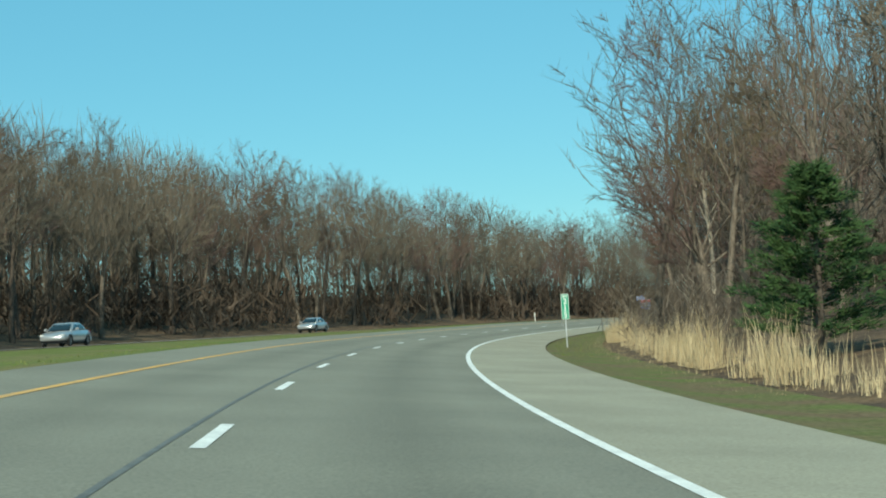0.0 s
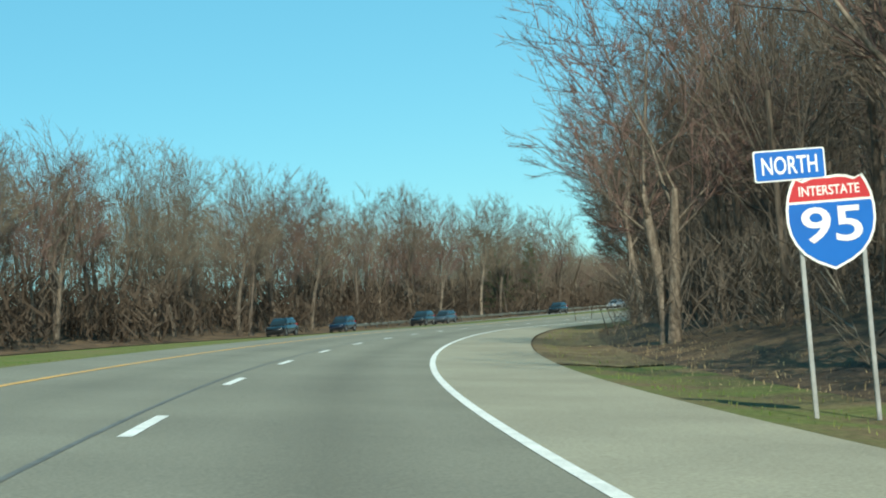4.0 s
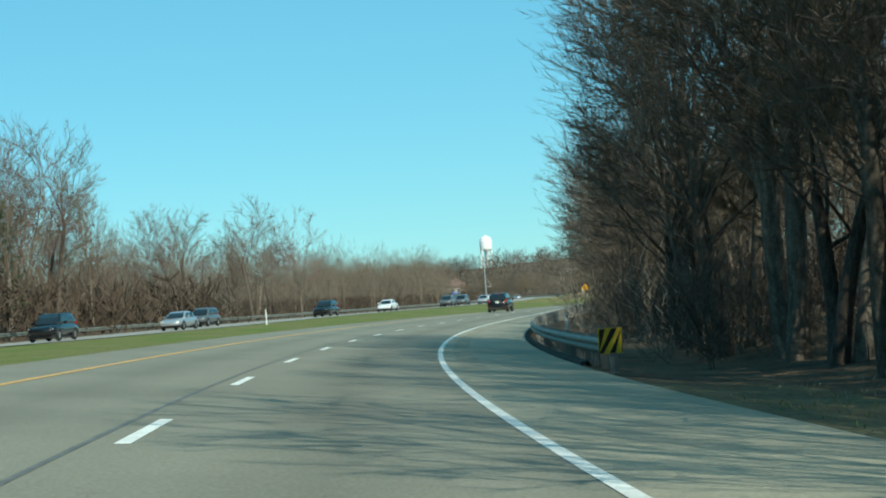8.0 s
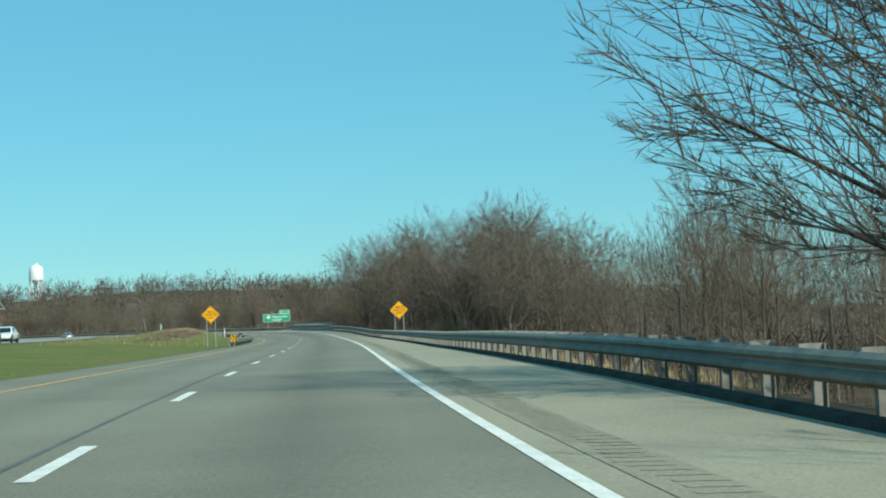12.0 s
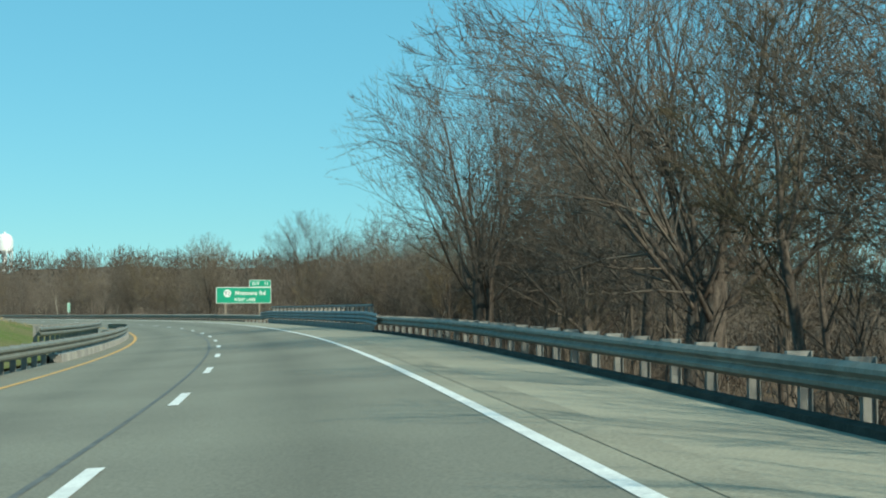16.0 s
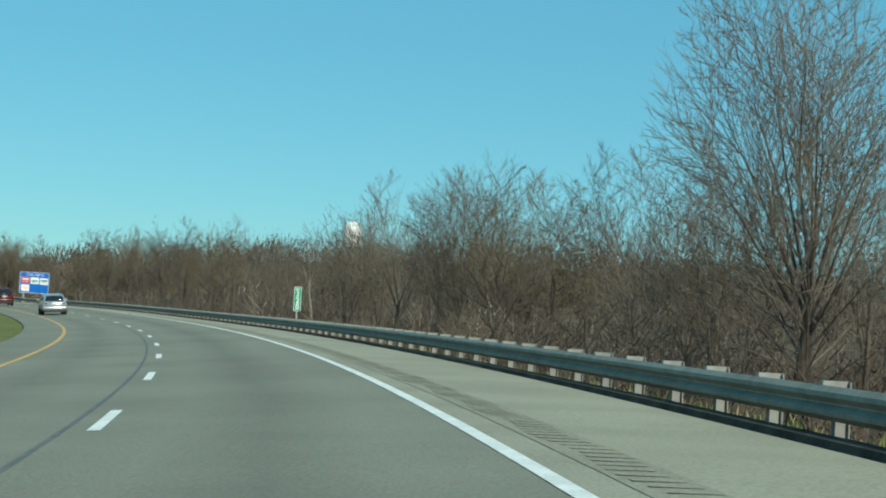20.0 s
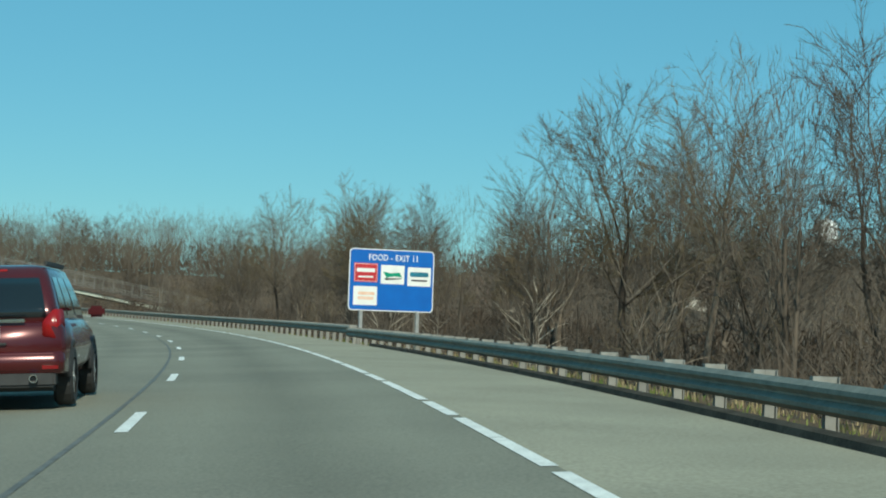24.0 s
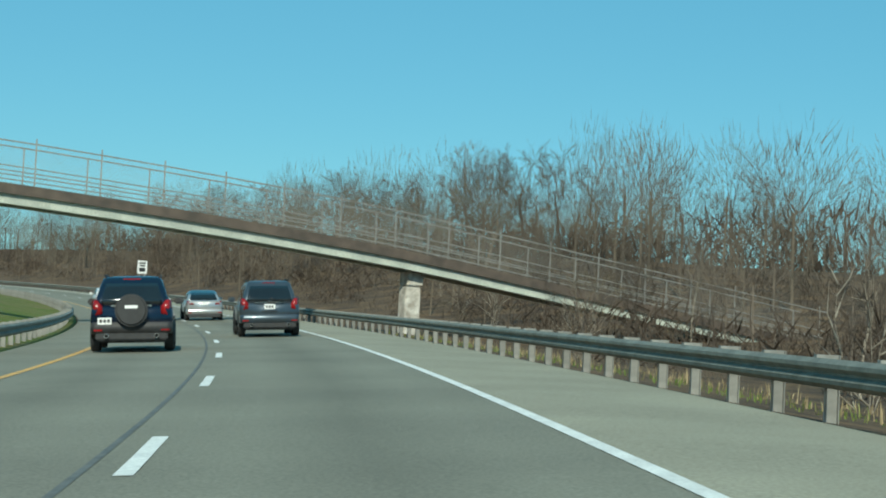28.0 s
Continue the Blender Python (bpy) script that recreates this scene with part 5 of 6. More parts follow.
def deck_z(q):
    return 7.55 + np.where(np.asarray(q) > 0, 0.118 * np.asarray(q, float) - 0.00125 * np.asarray(q, float) ** 2, 0.142 * np.asarray(q, float))


def at_deck(q, off, h):
    return (PX + LX * q + NX * off, PY + LY * q + NY * off, float(deck_z(q)) + h)


def deck_part(name, q0, q1, a, b, h0, h1, mat, step=3.0, label=""):
    qs = np.append(np.arange(q0, q1, step), q1)
    vs, fs = [], []
    for q in qs:
        vs += [at_deck(q, a, h0), at_deck(q, b, h0), at_deck(q, b, h1), at_deck(q, a, h1)]
    for k in range(len(qs) - 1):
        i = 4 * k
        for j in range(4):
            fs.append((i + j, i + (j + 1) % 4, i + 4 + (j + 1) % 4, i + 4 + j))
    fs += [(3, 2, 1, 0), tuple(4 * (len(qs) - 1) + j for j in range(4))]
    ob = new(name, mesh(name, vs, fs, mat))
    ob.parent = foot
    return ob


deck_part("deck", -26, 62, -1.2, 1.2, 0.0, 0.16, CONCRETE)
for side in (-1, 1):
    deck_part("girder", -26, 62, 1.0 * side, 1.08 * side, -0.5, 0.0, PALE_STEEL)
    deck_part("girder_flange", -26, 62, 0.9 * side, 1.16 * side, -0.55, -0.5, PALE_STEEL)
    deck_part("deck_edge", -26, 62, 1.21 * side, 1.29 * side, -0.1, 0.36, DECK_DARK)
    for h, r in ((0.75, 0.025), (1.15, 0.025), (2.25, 0.03)):
        deck_part("fence_rail", -26, 62, 1.14 * side - r, 1.14 * side + r, h - r, h + r, FENCE)
    for k in range(30):
        q = -25.5 + k * 3.0
        x, y, z = at_deck(q, 1.14 * side, 0.16)
        shared_post = part("fence_post", boxes((-0.03, -0.03, 0, 0.03, 0.03, 2.35 if side > 0 else 2.1), bevel=0.008), FENCE, foot)
        shared_post.matrix_local = pose(x, y, z)
    # chain link: crossing wires
    vs, fs = [], []
    rnd = random.Random(3)
    for k in range(440):
        q = -26 + k * 0.2
        for d in (-1, 1):
            p0, p1 = at_deck(q, 1.14 * side, 0.2), at_deck(q + d * 2.0, 1.14 * side, 2.2)
            if -26 <= q + d * 2.0 <= 62:
                b = len(vs)
                w = 0.0035
                vs += [(p0[0] - w, p0[1], p0[2]), (p0[0] + w, p0[1], p0[2]), (p1[0] + w, p1[1], p1[2]), (p1[0] - w, p1[1], p1[2])]
                fs.append((b, b + 1, b + 2, b + 3))
    ob = new("chain_link", mesh("chain_link", vs, fs, FENCE))
    ob.parent = foot
gz = ground_at(PX, PY)
for q, top in ((0.0, None), (34.0, None)):
    x, y, z = at_deck(q, 0, -0.55)
    base = ground_at(x, y) - 0.5
    pier = part("pier", boxes((-0.42, -0.4, base - z, 0.42, 0.4, -0.75), bevel=0.04), MOTTLED, foot, "patched pale concrete pier")
    pier.matrix_local = pose(x, y, z, 0, 0, 10)
    cap = part("pier_cap", boxes((-0.36, -0.5, -0.7, 0.5, 0.5, 0.0), bevel=0.05), MOTTLED, foot)
    cap.matrix_local = pose(x, y, z, 0, 0, 10)
# ---- vehicles ----
def paint(name, color, rough=0.25, metal=0.3):
    m = material(name, color, rough, metal, dark=tuple(c * 0.85 for c in color), scale=1.5)
    m.node_tree.nodes["Principled BSDF"].inputs["Coat Weight"].default_value = 0.6
    return m


GLASS = material("tinted_glass", (0.012, 0.016, 0.018), 0.05, 0.0, dark=(0.01, 0.012, 0.014), scale=1, spec=0.8)
RUBBER = material("tyre_rubber", (0.02, 0.02, 0.02), 0.8, dark=(0.03, 0.03, 0.03), scale=6)
RIM = material("alloy_rim", (0.5, 0.51, 0.52), 0.35, 0.8, dark=(0.38, 0.39, 0.4), scale=5)
TAIL = material("red_tail_lamp", (0.3, 0.008, 0.01), 0.25, dark=(0.2, 0.005, 0.006), scale=3)
LAMP = material("clear_headlamp", (0.75, 0.76, 0.75), 0.15, 0.3, dark=(0.6, 0.61, 0.6), scale=4)
TRIM = material("black_trim", (0.025, 0.025, 0.026), 0.6, dark=(0.035, 0.035, 0.036), scale=5)
CHROME = material("chrome", (0.7, 0.71, 0.72), 0.12, 1.0, dark=(0.6, 0.61, 0.62), scale=5)


def loft(sections, bevel=0.0):
    """A closed skin through rings of equal count."""
    bm = bmesh.new()
    rings = [[bm.verts.new(p) for p in ring] for ring in sections]
    n = len(rings[0])
    for a, b in zip(rings, rings[1:]):
        for j in range(n):
            bm.faces.new((a[j], a[(j + 1) % n], b[(j + 1) % n], b[j]))
    bm.faces.new(rings[0][::-1])
    bm.faces.new(rings[-1])
    bmesh.ops.recalc_face_normals(bm, faces=bm.faces[:])
    if bevel:
        bmesh.ops.bevel(bm, geom=[e for e in bm.edges if e.calc_face_angle(0) > 0.5], offset=bevel, segments=2, affect="EDGES")
    for f in bm.faces:
        f.smooth = True
    return bm


def ring(y, w, z0, z1, tuck=0.86, shoulder=0.97):
    """A rounded cross-section of the lower body at y: half width w, from sill z0 to waist z1."""
    h = z1 - z0
    half = [(w * tuck, z0), (w * 0.985, z0 + h * 0.22), (w, z0 + h * 0.5), (w * shoulder, z0 + h * 0.86), (w * (shoulder - 0.07), z1)]
    return [(x, y, z) for x, z in half] + [(-x, y, z) for x, z in reversed(half)]


def wheel_meshes(r):
    bm = bmesh.new()
    prof = [(-0.11, r * 0.62), (-0.115, r * 0.9), (-0.08, r), (0.08, r), (0.115, r * 0.9), (0.11, r * 0.62)]
    rows = []
    for k in range(20):
        a = 2 * math.pi * k / 20
        rows.append([bm.verts.new((x, math.cos(a) * q, math.sin(a) * q)) for x, q in prof])
    for k in range(20):
        for j in range(len(prof) - 1):
            bm.faces.new((rows[k][j], rows[k][j + 1], rows[(k + 1) % 20][j + 1], rows[(k + 1) % 20][j]))
    tyre = bpy.data.meshes.new("tyre")
    bm.to_mesh(tyre)
    bm.free()
    tyre.materials.append(RUBBER)
    bm = bmesh.new()
    bmesh.ops.create_cone(bm, cap_ends=True, segments=20, radius1=r * 0.63, radius2=r * 0.63, depth=0.14)
    for k in range(5):
        q = bmesh.ops.create_cube(bm, size=1.0)
        bmesh.ops.scale(bm, vec=(r * 0.55, r * 0.16, 0.2), verts=q["verts"])
        bmesh.ops.translate(bm, vec=(r * 0.32, 0, 0), verts=q["verts"])
        bmesh.ops.rotate(bm, cent=(0, 0, 0), matrix=Matrix.Rotation(k * 1.2566, 3, "Z"), verts=q["verts"])
    bmesh.ops.rotate(bm, cent=(0, 0, 0), matrix=Matrix.Rotation(radians(90), 3, "Y"), verts=bm.verts[:])
    rim = bpy.data.meshes.new("rim")
    bm.to_mesh(rim)
    bm.free()
    rim.materials.append(RIM)
    return tyre, rim


WHEEL = {r: wheel_meshes(r) for r in (0.32, 0.36)}


def vehicle(name, label, mat, kind="suv", plate_w=True, spare=False, trim=None):
    """A car whose rear stands at y = 0 and that looks along +y."""
    root = tagged(new(name), label, "car")
    if kind == "suv":
        L, W, H, waist, r, roof0, roof1, sill = 4.6, 0.92, 1.7, 1.03, 0.36, 0.42, 2.75, 0.42
        secs = [(0.0, 0.86, 0.5, 0.96), (0.12, 0.91, 0.42, 1.03), (1.0, 0.92, 0.36, 1.04), (2.6, 0.92, 0.34, 1.03), (3.3, 0.91, 0.36, 1.02), (4.0, 0.89, 0.4, 0.95), (4.45, 0.83, 0.42, 0.85), (4.6, 0.7, 0.46, 0.76)]
        cabin = [(0.1, 3.45), (0.5, 2.7)]
    elif kind == "hatch":
        L, W, H, waist, r, sill = 4.3, 0.88, 1.5, 0.95, 0.32, 0.34
        secs = [(0.0, 0.8, 0.42, 0.88), (0.12, 0.86, 0.34, 0.95), (1.0, 0.88, 0.28, 0.96), (2.5, 0.88, 0.27, 0.95), (3.1, 0.87, 0.28, 0.92), (3.8, 0.84, 0.32, 0.82), (4.2, 0.77, 0.35, 0.72), (4.3, 0.64, 0.4, 0.62)]
        cabin = [(0.12, 3.25), (0.55, 2.3)]
    else:
        L, W, H, waist, r, sill = 4.8, 0.9, 1.45, 0.94, 0.32, 0.3
        secs = [(0.0, 0.8, 0.42, 0.9), (0.12, 0.87, 0.32, 0.96), (1.0, 0.9, 0.27, 0.97), (2.6, 0.9, 0.26, 0.95), (3.4, 0.89, 0.28, 0.91), (4.2, 0.86, 0.32, 0.8), (4.65, 0.79, 0.35, 0.7), (4.8, 0.66, 0.4, 0.6)]
        cabin = [(0.62, 3.55), (1.35, 2.65)]
    part("body", loft([ring(*s) for s in secs]), mat, root)
    (b0, b1), (t0, t1) = cabin
    wb, wt = W * 0.89, W * 0.7
    zt = H - 0.06

    def shell(h):
        """Half width, rear, front and height of the cabin at a fraction of its height."""
        return wb + (wt - wb) * h ** 1.5, b0 + (t0 - b0) * h ** 1.6, b1 + (t1 - b1) * h ** 1.1, waist - 0.05 + (zt - waist + 0.05) * h

    def level(h, inset=0.0, up=0.0):
        w, y0, y1, z = shell(h)
        w, y0, y1, c = w - inset, y0 + inset * 1.6, y1 - inset * 2.0, 0.11
        pts = []
        for cx, cy, a0 in ((w - c, y0 + c, -90), (w - c, y1 - c, 0), (-w + c, y1 - c, 90), (-w + c, y0 + c, 180)):
            pts += [(cx + c * math.cos(radians(a0 + k * 30)), cy + c * math.sin(radians(a0 + k * 30)), z + up) for k in range(4)]
        return pts
    part("cabin", loft([level(0), level(0.3), level(0.6), level(0.85), level(1.0), level(1.0, 0.07, 0.04), level(1.0, 0.22, 0.06)]), mat, root)

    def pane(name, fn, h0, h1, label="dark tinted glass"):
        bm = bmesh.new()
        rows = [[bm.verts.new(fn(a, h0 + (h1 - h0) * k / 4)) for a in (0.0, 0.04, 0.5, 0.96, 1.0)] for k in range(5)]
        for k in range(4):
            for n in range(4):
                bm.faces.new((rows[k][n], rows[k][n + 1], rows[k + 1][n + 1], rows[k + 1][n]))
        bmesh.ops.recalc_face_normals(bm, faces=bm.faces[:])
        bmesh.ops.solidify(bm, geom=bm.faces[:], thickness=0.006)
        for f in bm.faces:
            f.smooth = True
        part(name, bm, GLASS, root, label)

    def across(a, h, end, reach):
        w, y0, y1, z = shell(h)
        x = (2 * a - 1) * (w * reach - 0.02)
        bow = 0.035 * (1 - (2 * a - 1) ** 2)
        return (x, (y0 - 0.008 - bow) if end == 0 else (y1 + 0.008 + bow), z)
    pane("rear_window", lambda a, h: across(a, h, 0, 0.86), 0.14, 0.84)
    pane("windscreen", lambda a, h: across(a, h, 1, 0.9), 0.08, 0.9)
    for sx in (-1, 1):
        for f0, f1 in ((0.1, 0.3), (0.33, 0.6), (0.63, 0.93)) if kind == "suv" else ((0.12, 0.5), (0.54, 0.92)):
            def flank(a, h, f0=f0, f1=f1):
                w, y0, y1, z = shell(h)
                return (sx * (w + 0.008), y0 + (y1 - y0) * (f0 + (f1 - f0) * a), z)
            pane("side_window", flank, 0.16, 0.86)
        lo, hi = (0.8, 1.16) if kind == "suv" else (0.74, 0.93)
        inner = 0.7 if kind == "suv" else 0.56
        q = 0.05 if kind == "suv" else 0.02
        part("tail_lamp", loft([[(sx * W * inner, -0.02, lo + q), (sx * W * inner, -0.02, hi - 0.1 - q), (sx * W * inner, 0.08, hi - 0.1 - q), (sx * W * inner, 0.08, lo + q)],
                                [(sx * W * 0.88, 0.0, lo), (sx * W * 0.86, 0.02, hi), (sx * W * 0.8, 0.14, hi), (sx * W * 0.8, 0.14, lo)],
                                [(sx * W * 0.985, 0.16, lo + 0.03), (sx * W * 0.95, 0.2, hi), (sx * W * 0.85, 0.28, hi), (sx * W * 0.85, 0.28, lo + 0.03)]], 0.012), TAIL, root)
        part("reflector", boxes((sx * W * 0.8 - 0.09, -0.085, sill + 0.05, sx * W * 0.8 + 0.09, -0.04, sill + 0.09)), TAIL, root)
        part("headlamp", boxes((W * 0.5 if sx > 0 else -W * 0.86, L - 0.22, waist - 0.36, W * 0.86 if sx > 0 else -W * 0.5, L - 0.06, waist - 0.22), bevel=0.04), LAMP, root)
        mirror = part("mirror", boxes((sx * (W + 0.1) - 0.11, b1 - 0.62, waist + 0.02, sx * (W + 0.1) + 0.11, b1 - 0.48, waist + 0.17), bevel=0.035), TRIM if trim else mat, root)
        part("wheel_arch", loft([[(sx * (W - 0.02 + d), y + math.cos(radians(a)) * (r + e), r + math.sin(radians(a)) * (r + e)) for e in (0.015, 0.09) for d in ((-0.05, 0.02) if e < 0.05 else (0.015, -0.05))] for y in (0.82,) for a in range(0, 181, 20)]), TRIM, root)
        part("wheel_arch", loft([[(sx * (W - 0.02 + d), y + math.cos(radians(a)) * (r + e), r + math.sin(radians(a)) * (r + e)) for e in (0.015, 0.09) for d in ((-0.05, 0.02) if e < 0.05 else (0.015, -0.05))] for y in (L - 0.92,) for a in range(0, 181, 20)]), TRIM, root)
        for y in (0.82, L - 0.92):
            wheel = new("wheel")
            wheel.parent = root
            wheel.matrix_local = pose(sx * (W - 0.1), y, r)
            shared("tyre", WHEEL[r][0], wheel)
            shared("rim", WHEEL[r][1], wheel)
    part("bumper", loft([[(W * 0.84, -0.075, sill + 0.02), (W * 0.84, -0.075, sill + 0.22), (-W * 0.84, -0.075, sill + 0.22), (-W * 0.84, -0.075, sill + 0.02)],
                         [(W * 0.95, -0.03, sill), (W * 0.95, -0.03, sill + 0.25), (-W * 0.95, -0.03, sill + 0.25), (-W * 0.95, -0.03, sill)],
                         [(W * 0.99, 0.3, sill - 0.02), (W * 0.99, 0.3, sill + 0.25), (-W * 0.99, 0.3, sill + 0.25), (-W * 0.99, 0.3, sill - 0.02)]], 0.02), trim or mat, root)
    part("valance", boxes((-W * 0.86, -0.05, sill - 0.16, W * 0.86, 0.25, sill + 0.03), bevel=0.03), TRIM, root)
    part("underside", boxes((-W * 0.8, 0.25, 0.2, W * 0.8, L - 0.3, sill + 0.1)), TRIM, root)
    part("number_plate", boxes((-0.16, -0.02, waist - 0.2, 0.16, 0.03, waist - 0.05)) if not spare else boxes((-0.74, -0.075, 0.62, -0.44, -0.06, 0.77)), WHITE, root, "plain white number plate")
    if kind == "suv":
        for sx in (-1, 1):
            part("roof_rail", boxes((sx * (wt - 0.03) - 0.02, t0 + 0.1, H - 0.02, sx * (wt - 0.03) + 0.02, t1 - 0.1, H + 0.04), bevel=0.012), trim or TRIM, root)
            pipe = bmesh.new()
            bmesh.ops.create_cone(pipe, cap_ends=False, segments=14, radius1=0.05, radius2=0.05, depth=0.2)
            bmesh.ops.rotate(pipe, cent=(0, 0, 0), matrix=Matrix.Rotation(radians(90), 3, "X"), verts=pipe.verts[:])
            bmesh.ops.translate(pipe, vec=(sx * 0.55, -0.03, sill - 0.06), verts=pipe.verts[:])
            bmesh.ops.solidify(pipe, geom=pipe.faces[:], thickness=0.012)
            part("exhaust", pipe, CHROME, root)
            part("rear_wiper_mount" if sx > 0 else "door_handle", boxes((0.02, -0.035, waist + 0.1, 0.1, 0.03, waist + 0.14), bevel=0.012) if sx > 0 else boxes((-0.24, -0.045, waist - 0.28, 0.24, -0.01, waist - 0.25), bevel=0.008), TRIM, root)
        part("high_brake_lamp", boxes((-0.2, t0 - 0.02, H - 0.1, 0.2, t0 + 0.05, H - 0.06), bevel=0.01), TAIL, root)
        part("tailgate_emblem", boxes((-0.05, -0.035, waist + 0.03, 0.05, 0.02, waist + 0.08), bevel=0.02), CHROME, root)
        for n in range(3):
            part("plate_bar", boxes((-0.12 + n * 0.085, -0.026, waist - 0.16, -0.06 + n * 0.085, -0.0205, waist - 0.09)) if not spare else boxes((-0.7 + n * 0.085, -0.081, 0.66, -0.64 + n * 0.085, -0.0755, 0.73)), TRIM, root)
        part("chrome_strip", boxes((-0.45, -0.03, waist - 0.02, 0.45, 0.02, waist + 0.02), bevel=0.01), CHROME, root)
    if spare:
        bm = bmesh.new()
        bmesh.ops.create_cone(bm, cap_ends=True, segments=28, radius1=0.36, radius2=0.36, depth=0.24)
        bmesh.ops.rotate(bm, cent=(0, 0, 0), matrix=Matrix.Rotation(radians(90), 3, "X"), verts=bm.verts[:])
        bmesh.ops.translate(bm, vec=(0.0, -0.14, 0.93), verts=bm.verts[:])
        bmesh.ops.bevel(bm, geom=[e for e in bm.edges if e.calc_face_angle(0) > 1.0], offset=0.05, segments=3, affect="EDGES")
        part("spare_wheel_cover", bm, TRIM, root, "black round spare wheel cover")
        part("print_bar", boxes((-0.14, -0.266, 0.97, 0.14, -0.262, 1.04)), WHITE, root)
    return root


def park(root, s, u, turn=0.0):
    root.matrix_world = at_road(s, u, turn) @ pose(0, 0, 0.02, math.degrees(math.atan(float(np.interp(s + 2, ST, RZ) - np.interp(s, ST, RZ)) / 2)), -math.degrees(math.atan(float(np.interp(s, ST, BK)))) * (1 if -7 < u < 6 else 0) * (-1 if abs(turn) > 90 else 1), 0)
    return root


P_BLACK = paint("black_paint", (0.008, 0.008, 0.009))
P_NAVY = paint("navy_paint", (0.006, 0.014, 0.034))
P_SLATE = paint("slate_blue_paint", (0.07, 0.09, 0.11), 0.3, 0.5)
P_SILVER = paint("silver_paint", (0.5, 0.51, 0.52), 0.3, 0.6)
P_WHITE = paint("white_paint", (0.8, 0.8, 0.8), 0.3, 0.0)
P_RED = paint("dark_red_paint", (0.09, 0.01, 0.012))
P_GREY = paint("grey_paint", (0.16, 0.17, 0.17), 0.3, 0.5)
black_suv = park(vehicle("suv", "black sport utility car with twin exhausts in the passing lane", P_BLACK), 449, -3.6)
jeep = park(vehicle("suv", "dark blue boxy off-road car with a covered spare wheel", P_NAVY, spare=True, trim=TRIM), 1068, -3.5)
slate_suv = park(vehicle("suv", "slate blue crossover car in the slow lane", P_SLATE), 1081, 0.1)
silver_sedan = park(vehicle("sedan", "silver saloon car driving up the slow lane", P_SILVER, "sedan"), 1112, -0.6)
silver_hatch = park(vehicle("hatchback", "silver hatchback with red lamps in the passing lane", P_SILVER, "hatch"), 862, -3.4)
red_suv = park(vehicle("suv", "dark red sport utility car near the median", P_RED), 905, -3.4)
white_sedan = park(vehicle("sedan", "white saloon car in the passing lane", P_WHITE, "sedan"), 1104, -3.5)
dark_suv = park(vehicle("suv", "dark grey sport utility car coming the other way", P_GREY), 548, float(opp_u(548)) - 4.5, 180)
far_white = park(vehicle("sedan", "white saloon car far up the road", P_WHITE, "sedan"), 1150, -3.6)
for s, kind, src, lane in ((103, "s", silver_sedan, 0), (162, "s", silver_sedan, 0), (300, "s", black_suv, 0), (329, "h", jeep, 3.7), (346, "h", black_suv, 0), (365, "h", slate_suv, 3.7), (401, "b", black_suv, 0), (428, "s", silver_sedan, 0),
                           (446, "s", dark_suv, 3.7), (476, "s", black_suv, 0), (506, "s", far_white, 0), (561, "s", dark_suv, 0), (575, "s", black_suv, 3.7), (588, "s", silver_hatch, 0), (599, "s", far_white, 0), (1170, "s", black_suv, 0)):
    c = copy_thing(src, Matrix.Identity(4))
    park(c, s, float(opp_u(s)) - 4.5 - lane, 180)
    if "spare" in src.get("label", ""):
        continue
    tagged(c, {silver_sedan: "silver saloon car coming the other way", far_white: "white saloon car coming the other way", silver_hatch: "silver hatchback coming the other way"}.get(src, "dark sport utility car coming the other way"), "car", "oncoming cars")
# ---- reeds, grass, pine, far hill ----
def blades(name, rows, seed, mat, label, category="grass"):
    """Tufts of bent blades; rows of station range, lateral range, count, height range, width."""
    r = np.random.default_rng(seed)
    vs, fs, n = [], [], 0
    for s0, s1, u0, u1, count, h0, h1, w in rows:
        s, u = r.uniform(s0, s1, count), r.uniform(u0, u1, count)
        if name == "reeds":
            keep = np.sin(s * 1.3 + 1.0) + np.sin(s * 0.47 + u * 1.5) + 0.5 * np.sin(s * 3.1) > 0.0
            s, u = s[keep], u[keep]
            count = len(s)
        p = place(s, u, -0.04)
        h = (r.uniform(h0, h1, count) * (0.58 + 0.42 * np.sin(s * 1.7 + u * 2.3) * np.sin(s * 0.63 - u)))[:, None]
        a = r.uniform(0, 6.283, count)
        side = np.stack([np.cos(a), np.sin(a), 0 * a], -1) * w * r.uniform(0.7, 1.3, count)[:, None]
        b = a + 1.57 + r.normal(0, 0.4, count)
        lean = np.stack([np.cos(b), np.sin(b), 0 * b], -1) * h * r.uniform(0.05, 0.65, count)[:, None]
        mid = p + lean * 0.35 + h * [0, 0, 0.6]
        top = p + lean + h * [0, 0, 1.0]
        v = np.stack([p - side, p + side, mid - side * 0.7, mid + side * 0.7, top], 1).reshape(-1, 3)
        i = n + 5 * np.arange(count)[:, None]
        vs.append(v)
        fs.append(np.concatenate([i + [0, 1, 3], i + [0, 3, 2], i + [2, 3, 4]]))
        n += 5 * count
    ob = new(name, mesh_tris(name, np.concatenate(vs), np.concatenate(fs), mat))
    return tagged(ob, label, category, kind="stuff")


